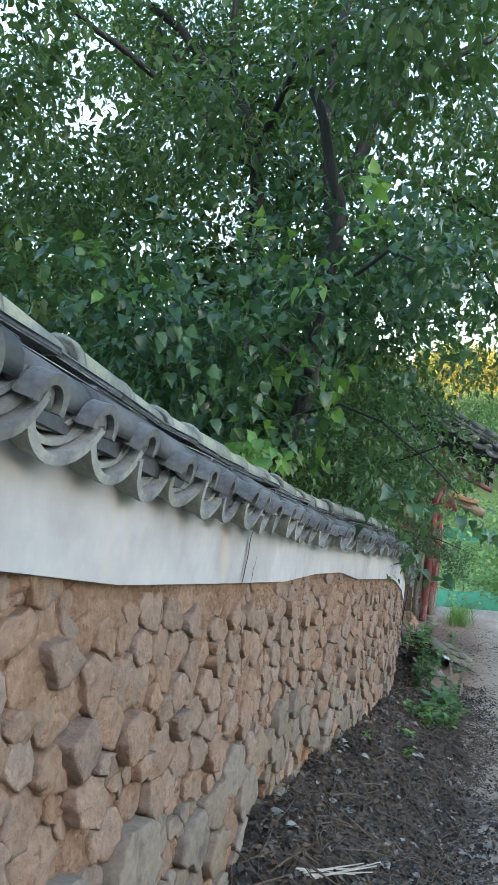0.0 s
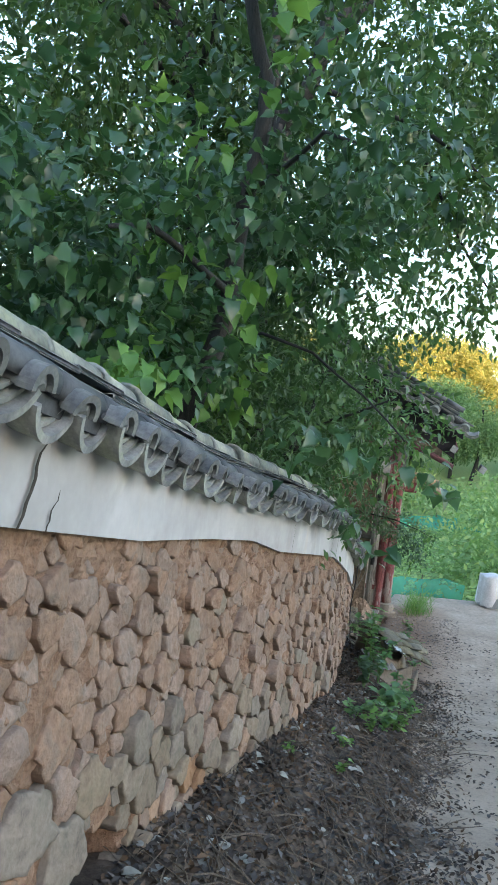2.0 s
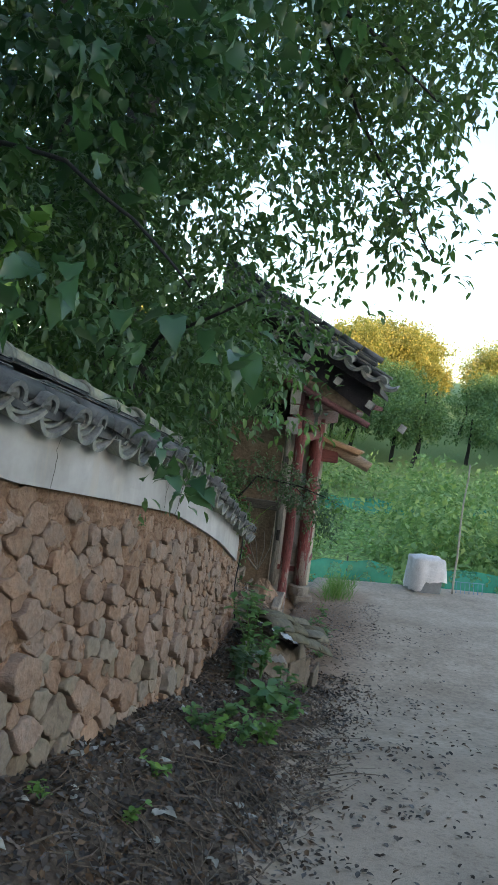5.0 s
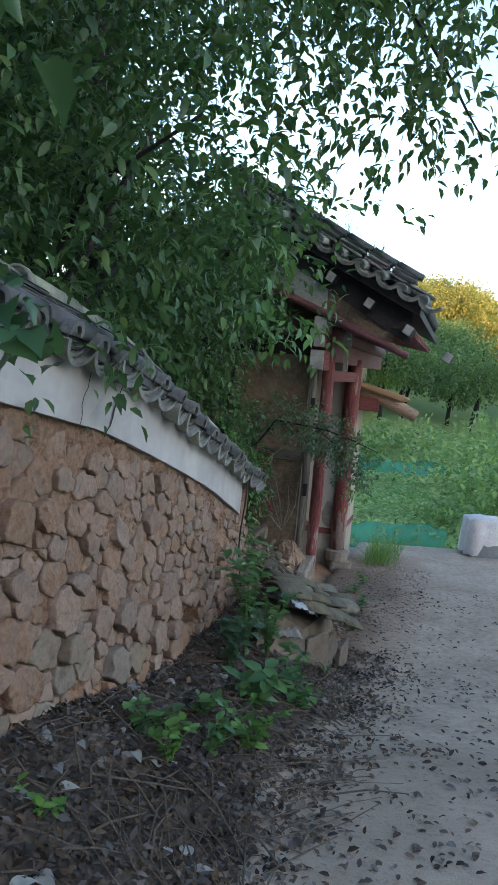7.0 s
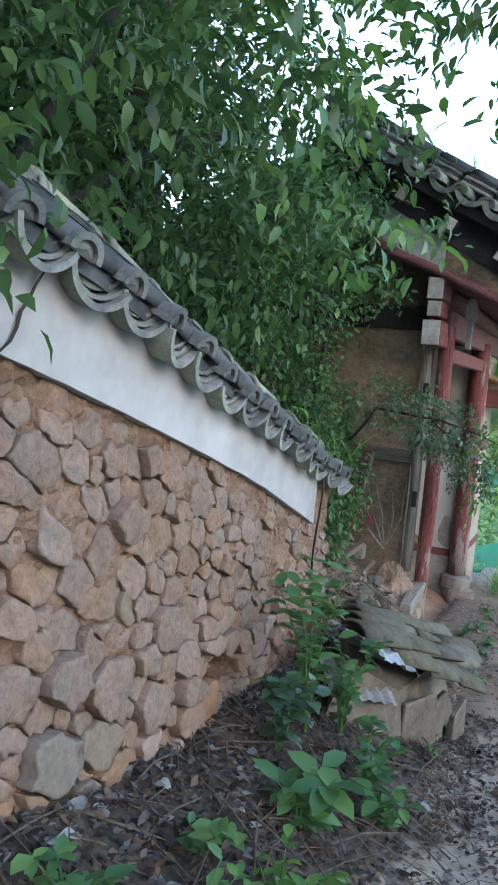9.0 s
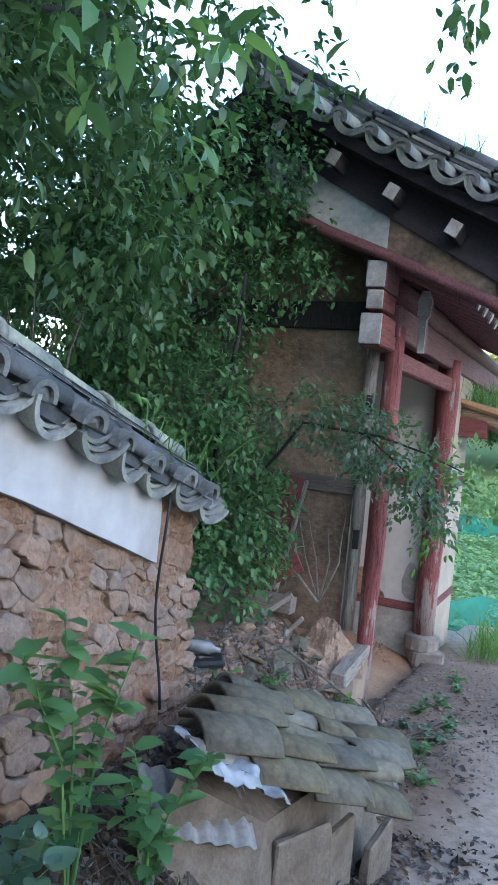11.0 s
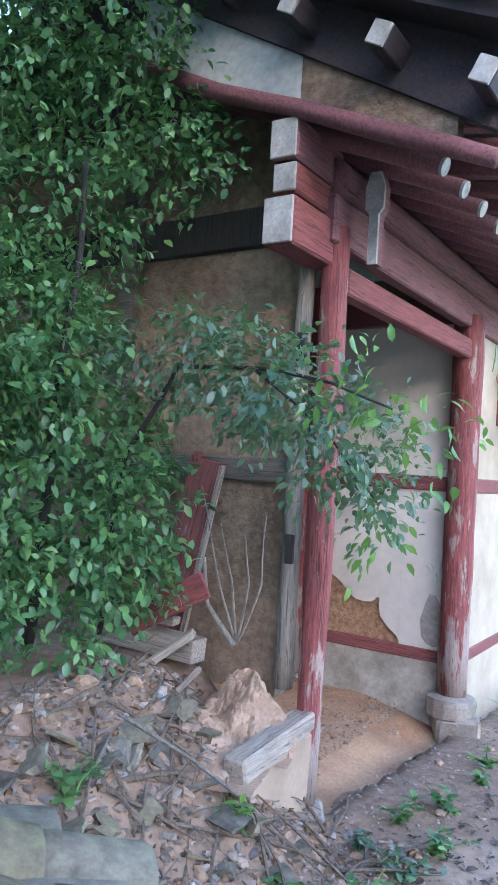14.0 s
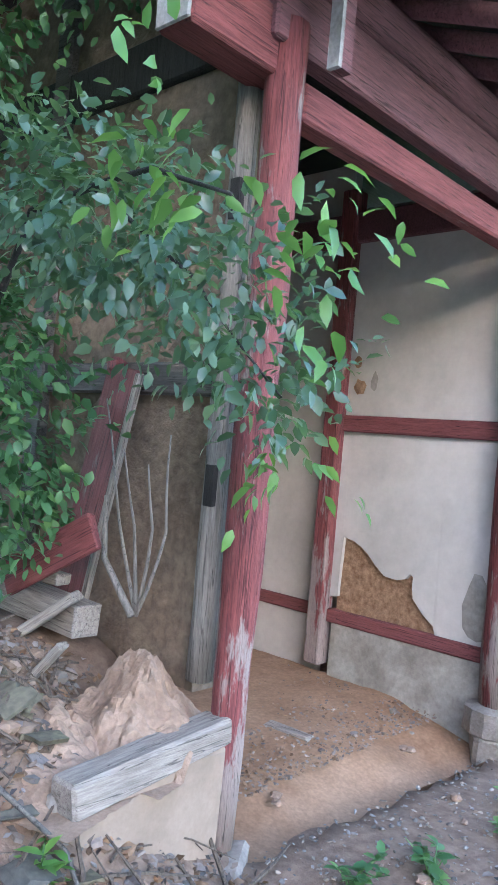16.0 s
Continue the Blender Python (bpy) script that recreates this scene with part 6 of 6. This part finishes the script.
def rubble():
    rnd = random.Random(90)
    for i in range(130):
        y = rnd.uniform(11.8, 14.0)
        x = wall_x(y) + rnd.uniform(-0.55, 0.75)
        s = rnd.uniform(0.02, 0.065)
        p = on_ground(x, y, -0.015)
        if rnd.random() < 0.3:
            ob = part("broken_tile", moved(block(-s * 1.4, s * 1.4, -s, s, 0, 0.018, 0.004, rnd, s * 0.25), pose(0, 0, 0.01)), M_HEAPTILE, None, "", pose(*p, rnd.uniform(-35, 35), rnd.uniform(-35, 35), rnd.uniform(0, 360)))
            tagged(ob, "broken grey tile piece lying in the rubble", "tile shard", "rubble by the gate")
        else:
            ob = part("clod", lump(rnd, s, s * 0.8, s * 1.1, 5, 7, 0.22), M_CLAY_PALE if rnd.random() < 0.8 else M_PALESTONE, None, "", pose(*p, 0, 0, rnd.uniform(0, 360)))
            tagged(ob, "lump of dry earth or stone in the rubble", "clod", "rubble by the gate")
    for i in range(34):
        y = rnd.uniform(12.0, 13.7)
        x = wall_x(y) + rnd.uniform(-0.2, 0.7)
        w, l = rnd.uniform(0.05, 0.09), rnd.uniform(0.07, 0.15)
        geo = arc_shell(0.16, 0.018, l, math.pi * 0.5 - w / 0.16, math.pi * 0.5 + w / 0.16, 5)
        geo = ([(a + rnd.uniform(-0.012, 0.012), b + rnd.uniform(-0.02, 0.02), c - 0.15) for a, b, c in geo[0]], geo[1])
        ob = part("tile_shard", geo, M_HEAPTILE, None, "", pose(*on_ground(x, y, 0.03), rnd.uniform(-40, 30), rnd.uniform(-40, 40), rnd.uniform(0, 360)))
        tagged(ob, "large curved shard of dark roof tile in the rubble", "tile shard", "rubble by the gate")
    # the crumbled mud heap on the sill
    q = gpt(-0.24, -0.27, -2.36)
    tagged(part("mud_mound", crumbled(0.32, 0.30, 0.36, 2), M_CLAY_PALE, None, "", pose(*q)), "pale crumbled mound of fallen mud wall on the sill beam", "mud")
    q = gpt(-0.55, -0.42, -2.36)
    tagged(part("mud_mound", crumbled(0.48, 0.42, 0.2, 7), M_CLAY_PALE, None, "", pose(*q)), "low crumbled mound of pale mud", "mud")
    # planks and poles leaning there
    def plank(name, a, b, w, th, material, label):
        a, b = Vector(a), Vector(b)
        d = b - a
        m = Matrix.Translation(a) @ d.to_track_quat("X", "Z").to_matrix().to_4x4()
        tagged(part(name, block(0, d.length, -w / 2, w / 2, -th / 2, th / 2, 0.006, rnd, 0.004), material, None, "", m), label, "plank")
    def board(name, a, b, w, th, material, label):
        """A plank whose broad side faces the old wall."""
        a, b = Vector(a), Vector(b)
        d = (b - a).normalized()
        face = -GATE_U
        side = d.cross(face).normalized()
        face = side.cross(d)
        m = Matrix.Translation(a) @ Matrix((d, side, face)).transposed().to_4x4()
        tagged(part(name, block(0, (b - a).length, -w / 2, w / 2, -th / 2, th / 2, 0.006, rnd, 0.003), material, None, "", m), label, "plank")
    board("leaning_board", gpt(-0.12, -0.95, -2.05), gpt(-0.05, -0.74, -0.9), 0.22, 0.035, M_RED_X, "dark red painted board leaning on the mud wall")
    board("board_edge", gpt(-0.135, -0.79, -1.95), gpt(-0.07, -0.615, -0.93), 0.03, 0.03, M_GREYWOOD_X, "grey split batten beside the red board")
    board("fallen_board", gpt(-0.42, -0.95, -1.84), gpt(-0.3, -0.52, -1.58), 0.15, 0.04, M_RED_X, "short red board fallen aslant")
    plank("grey_beam", gpt(-0.3, -1.35, -1.93), gpt(-0.28, -0.55, -1.95), 0.13, 0.13, M_GREYWOOD_X, "weathered grey beam lying by the mud wall")
    plank("grey_beam", gpt(-0.35, -1.3, -1.8), gpt(-0.3, -0.7, -1.81), 0.08, 0.05, M_GREYWOOD_X, "thin grey batten lying on a beam")
    plank("grey_beam", gpt(-0.52, -0.86, -2.12), gpt(-0.34, -0.55, -1.84), 0.1, 0.04, M_GREYWOOD_X, "grey plank lying aslant")
    plank("grey_plank", gpt(-0.55, -0.5, -2.12), gpt(-0.5, -0.38, -1.97), 0.06, 0.03, M_GREYWOOD_X, "splinter of grey wood in the mud")
    # bare shoots
    o = gpt(-0.18, -0.38, -1.95)
    ds = thing("dead_shrub", "bare grey dead stems growing by the mud wall", "dead branch", at=tuple(o))
    for dx, dz in ((-0.2, 0.05), (0.0, 0.0), (0.14, 0.12), (-0.36, 0.25)):
        part("stem", limb([gpt(-0.18, -0.38, -1.9) - o, gpt(-0.2, -0.30 + dx * 0.6, -1.55) - o, gpt(-0.22, -0.32 + dx, -1.30 + dz) - o], 0.009, 0.003, 3), M_GREYWOOD, ds, smooth=True)
    part("stem", limb([gpt(-0.2, -0.38, -1.9) - o, gpt(-0.22, -0.55, -1.7) - o, gpt(-0.2, -0.62, -1.45) - o], 0.016, 0.009, 4), M_GREYWOOD, ds, smooth=True)
    geo = limb([gpt(-1.2, -0.3, -2.0), gpt(-0.95, -0.1, -2.22), gpt(-0.8, 0.12, -2.4), gpt(-0.72, 0.3, -2.72)], 0.010, 0.006, 5)
    tagged(part("fallen_branch", geo, M_OLDRAIL, None, smooth=True), "dark crooked fallen branch on the rubble", "dead branch")
    # a plastic bottle, a black box and a blue scrap
    tagged(part("black_box", block(-0.14, 0.14, -0.07, 0.07, 0, 0.05, 0.02), M_BLACK, None, "", pose(2.52, 12.55, ground_z(2.52, 12.55) + 0.0, 8, -6, 15)), "scuffed black plastic box thrown on the rubble", "box")
    tagged(part("plastic_bottle", joined(tube([(0, 0, 0), (0.02, 0, 0), (0.18, 0, 0), (0.22, 0, 0), (0.25, 0, 0)], [0.03, 0.04, 0.04, 0.018, 0.016], 12)), M_PLASTIC, None, "", pose(2.38, 12.6, ground_z(2.38, 12.6) + 0.09, 0, 0, -10), True), "clear crushed plastic bottle lying on a box", "bottle")
    tagged(part("blue_scrap", lump(rnd, 0.05, 0.03, 0.09, 4, 7, 0.3), M_BLUE, None, "", pose(*gpt(-0.78, -0.42, -2.12))), "crumpled blue plastic scrap on the rubble", "litter")
    # wood chip on the bay floor, small stones
    tagged(part("wood_chip", block(-0.15, 0.15, -0.03, 0.03, 0, 0.03, 0.008, rnd, 0.012), M_GREYWOOD_X, None, "", pose(*gpt(1.35, -0.75, -2.82), 0, 0, -10)), "pale splintered wood on the bay's floor", "wood")
    for _ in range(42):
        a, b = rnd.uniform(-0.1, 2.3), rnd.uniform(-1.3, 0.7)
        s = rnd.uniform(0.01, 0.035)
        q = gpt(a, b, 0)
        z = max(-2.835 if b < 0.2 else -9, ground_z(q.x, q.y)) - 0.004
        tagged(part("pebble", lump(rnd, s, s, s * 1.1, 4, 6, 0.25), M_CLAY_PALE if rnd.random() < 0.7 else M_PALESTONE, None, "", pose(q.x, q.y, z)), "small pebble or clod on the earth floor", "pebble", "pebbles by the gate")


M_CLAY_PALE = grained("pale_dry_mud", (0.25, 0.165, 0.112), (0.37, 0.265, 0.19), None, 6, 50, bumps=1.0, dist=0.02)
M_BLACK = grained("black_plastic", (0.015, 0.016, 0.018), (0.03, 0.032, 0.035), None, 8, 60, bumps=0.1, rough=0.5)
M_BLUE = grained("blue_plastic", (0.10, 0.22, 0.36), (0.2, 0.34, 0.48), None, 8, 60, bumps=0.2, rough=0.4)
rubble()


def bits(name, label, n, place, size, material, seed):
    """Countless small broken bits lying about."""
    rnd = random.Random(seed)
    geos = []
    for _ in range(n):
        x, y, z = place(rnd)
        s = rnd.uniform(*size) * rnd.uniform(0.5, 1)
        g = lump(rnd, s, s * rnd.uniform(0.5, 1), s * rnd.uniform(0.4, 1.1), 3, 5, 0.3)
        geos.append(moved(g, pose(x, y, z - s * 0.2, rnd.uniform(-30, 30), rnd.uniform(-30, 30), rnd.uniform(0, 360))))
    return tagged(part(name, joined(*geos), material), label, "rubble", kind="stuff")


def on_mound(rnd):
    y = rnd.uniform(11.7, 14.1)
    x = wall_x(y) + rnd.uniform(-0.6, 0.9)
    return x, y, ground_z(x, y)


def before_gate(rnd):
    q = gpt(rnd.uniform(-0.9, 3.2), rnd.uniform(-0.1, 1.5), 0)
    return q.x, q.y, ground_z(q.x, q.y)


def in_bay(rnd):
    a, b = rnd.uniform(0.1, 2.4), -0.35 - rnd.uniform(0, 1.3) * rnd.random()
    q = gpt(a, b, -2.815)
    return q.x, q.y, q.z


M_BITS = grained("clay_bit", (0.16, 0.105, 0.07), (0.28, 0.20, 0.14), None, 6, 50, island=0.4, bumps=0.5)
M_GRAVEL = grained("gravel_bit", (0.15, 0.125, 0.10), (0.29, 0.245, 0.20), None, 6, 50, island=0.4, bumps=0.5)
M_BITS_GREY = grained("tile_bit", (0.10, 0.09, 0.075), (0.22, 0.195, 0.165), None, 6, 50, island=0.4, bumps=0.5)
bits("clay_crumbs", "crumbs of dry clay over the rubble mound", 2600, on_mound, (0.012, 0.05), M_BITS, 201)
bits("tile_crumbs", "small grey tile chips over the rubble mound", 220, on_mound, (0.012, 0.055), M_BITS_GREY, 202)
bits("gravel", "loose grey gravel in front of the gate", 3000, before_gate, (0.006, 0.02), M_GRAVEL, 203)
bits("floor_crumbs", "crumbs of earth on the bay's floor", 1600, in_bay, (0.006, 0.02), M_BITS, 204)

# a cable hanging off the wall's end, cracks and roots on the plaster
cab = []
for i in range(13):
    t = i / 12
    y = 11.22 - 0.06 * math.sin(t * 5)
    p, tn, o = wall_frame(y)
    cab.append(p + o * (0.05 + 0.02 * math.sin(t * 7)) + Vector((0, 0, eave_z(y) + 0.12 - t * 1.05)))
tagged(part("cable", tube(cab, [0.007] * 13, 6), M_BLACK, smooth=True), "black cable hanging down the wall's end", "cable")


def crack(y0, zf0, y1, zf1, width, seed):
    rnd = random.Random(seed)
    vs, fs, n = [], [], 9
    for i in range(n):
        t = i / (n - 1)
        y = y0 + (y1 - y0) * t + rnd.uniform(-0.012, 0.012)
        p, tn, o = wall_frame(y)
        z = white_z(y) + (eave_z(y) + 0.1 - white_z(y)) * (zf0 + (zf1 - zf0) * t)
        w = width * (0.3 + 0.7 * math.sin(math.pi * min(1, 0.25 + t * 0.75)))
        for s in (-1, 1):
            q = p + o * 0.031 + tn * (s * w)
            vs.append((q.x, q.y, z))
    fs = [(2 * i, 2 * i + 1, 2 * i + 3, 2 * i + 2) for i in range(n - 1)]
    ob = part("crack", (vs, fs), M_DARKGAP, stone_wall, "dark crack in the plaster")


M_DARKGAP = grained("dark_gap", (0.03, 0.025, 0.02), (0.06, 0.05, 0.04), None, 8, 60, bumps=0.2)
crack(8.28, 0.0, 8.46, 1.0, 0.008, 1)
crack(8.02, 0.0, 8.12, 1.0, 0.004, 2)
crack(3.30, 0.0, 3.42, 0.8, 0.010, 3)
crack(3.45, 0.0, 3.50, 0.35, 0.005, 4)
crack(6.55, 0.0, 6.6, 0.7, 0.003, 5)

# ---- the log-covered low roof past the front ----
def log_roof():
    rnd = random.Random(95)
    r = thing("log_roof", "small log and earth roof jutting past the front, grass on top", "roof", at=tuple(gpt(3.6, 0, 0)), turn=GATE_TURN)
    for i in range(4):
        x = -0.25 + 0.22 * i
        part("log", tube([(x, 0.4, 0.02), (x, -0.4, -0.2), (x, -0.95, -0.42 - 0.02 * i)], [0.11, 0.11, 0.10], 10, wob=0.04, rnd=rnd), M_LOG, r, "peeling pale brown log", smooth=True)
    part("earth_cover", block(-0.4, 0.6, -0.8, 0.4, -0.02, 0.08, 0.03, rnd, 0.03), M_CLAY, r, "", pose(0, 0, -0.02, 14, 0, 0))
    part("bracket_beam", block(-0.35, -0.2, -0.35, 0.3, -0.42, -0.18, 0.015), M_REDRAIL, r)
    grass_tuft("grass_tuft", "green grass on the log roof", *gpt(3.6, 0.3, 0.0), 160, 0.35, 0.2, 97)


M_LOG = wood("peeling_log", (0.22, 0.15, 0.10), (0.38, 0.28, 0.20), None, 0.6, "Y")
log_roof()

# ---- across the lane: covered box, pole, nets ----
def tarp_box():
    rnd = random.Random(99)
    x0, y0 = 7.0, 18.5
    z = ground_z(x0 + 0.5, y0)
    t = thing("covered_box", "grey box under a white cloth at the lane's end", "box", at=(x0 + 0.45, y0 + 0.3, z), turn=4)
    part("box", block(-0.31, 0.31, -0.26, 0.26, -0.02, 0.70, 0.015), M_GREYBOX, t, "grey metal box")
    vs, fs, n = [], [], 28
    prof = [(0.32, 0.27, 0.74), (0.34, 0.29, 0.70), (0.355, 0.31, 0.48), (0.375, 0.33, 0.25)]
    for r, (rx, ry, zz) in enumerate(prof):
        for i in range(n):
            a = 2 * math.pi * i / n
            k = max(abs(math.cos(a)), abs(math.sin(a)))
            f = 1 + 0.035 * r * math.sin(a * 9 + 1)
            drop = rnd.uniform(-0.03, 0.03) + (-0.2 if math.cos(a) < -0.3 else 0) if r == 3 else 0
            vs.append((rx * math.cos(a) / k * f, ry * math.sin(a) / k * f, zz + drop + 0.012 * math.sin(a * 5)))
    vs.append((0, 0, 0.76))
    for r in range(3):
        for i in range(n):
            fs.append((r * n + i, (r + 1) * n + i, (r + 1) * n + (i + 1) % n, r * n + (i + 1) % n))
    fs += [(len(vs) - 1, i, (i + 1) % n) for i in range(n)]
    part("cloth", (vs, fs), M_CLOTH, t, "draped dirty white cloth", smooth=True)
    px, py = 8.1, 18.75
    tagged(part("bamboo_pole", limb([(px, py, ground_z(px, py) - 0.1), (px + 0.02, py, -1.6), (px + 0.03, py, -0.25)], 0.026, 0.018, 5), M_STRAW, smooth=True), "pale bamboo pole standing at the lane's end", "pole")
    rk = thing("wire_rack", "low pale blue wire rack beside the covered box", "rack", at=(8.25, 18.9, ground_z(8.25, 18.9)))
    for i in range(7):
        part("wire", tube([(0.1 * i, 0, 0), (0.1 * i, 0.05, 0.24)], [0.008, 0.008], 5), M_BLUE, rk)
    part("wire", tube([(-0.02, 0.05, 0.24), (0.64, 0.05, 0.24)], [0.009, 0.009], 5), M_BLUE, rk)


M_GREYBOX = grained("grey_box_paint", (0.20, 0.21, 0.22), (0.27, 0.28, 0.29), None, 4, 40, bumps=0.1, rough=0.5)
M_CLOTH = grained("dirty_white_cloth", (0.58, 0.56, 0.56), (0.74, 0.72, 0.72), None, 4, 40, bumps=0.3, rough=0.9)
tarp_box()


def net(name, x0, x1, y0, y1, h, seed):
    rnd = random.Random(seed)
    n = int((x1 - x0) / 0.5)
    t = thing(name, "sagging green net fence on thin posts", "fence", at=(x0, y0, ground_z(x0, y0)))
    o = Vector((x0, y0, ground_z(x0, y0)))
    vs, fs = [], []
    for i in range(n + 1):
        k = i / n
        x, y = x0 + (x1 - x0) * k, y0 + (y1 - y0) * k
        z = ground_z(x, y)
        vs += [Vector((x, y + rnd.uniform(-.08, .08), z - 0.02)) - o, Vector((x, y + rnd.uniform(-.05, .05), z + h * rnd.uniform(0.8, 1.05))) - o]
        if i % 4 == 0:
            p = Vector((x, y + 0.03, z)) - o
            part("post", tube([p, p + Vector((0, 0, h * 1.1))], [0.018, 0.015], 6), M_TWIG, t)
    fs = [(2 * i, 2 * i + 2, 2 * i + 3, 2 * i + 1) for i in range(n)]
    part("netting", (vs, fs), M_NET, t, "translucent teal green netting")


M_NET, _nt, _b = mat("green_net", 0.6)
_b.inputs["Base Color"].default_value = (0.05, 0.36, 0.27, 1)
_tr = _nt.nodes.new("ShaderNodeBsdfTransparent")
_ms = _nt.nodes.new("ShaderNodeMixShader")
_k = ramp(_nt, noise_fac(_nt, 3.0, 3), [(0.3, (0.45, 0.45, 0.45)), (0.7, (0.8, 0.8, 0.8))])
_nt.links.new(_k, _ms.inputs[0])
_nt.links.new(_tr.outputs[0], _ms.inputs[1])
_nt.links.new(_b.outputs[0], _ms.inputs[2])
_nt.links.new(_ms.outputs[0], _nt.nodes["Material Output"].inputs[0])
net("net_fence", 3.8, 7.2, 19.9, 20.2, 0.55, 1)
net("net_fence", 8.3, 14.0, 20.3, 20.0, 0.55, 2)
net("net_fence", -2.0, 22.0, 32.2, 32.6, 0.65, 3)

build_stones()
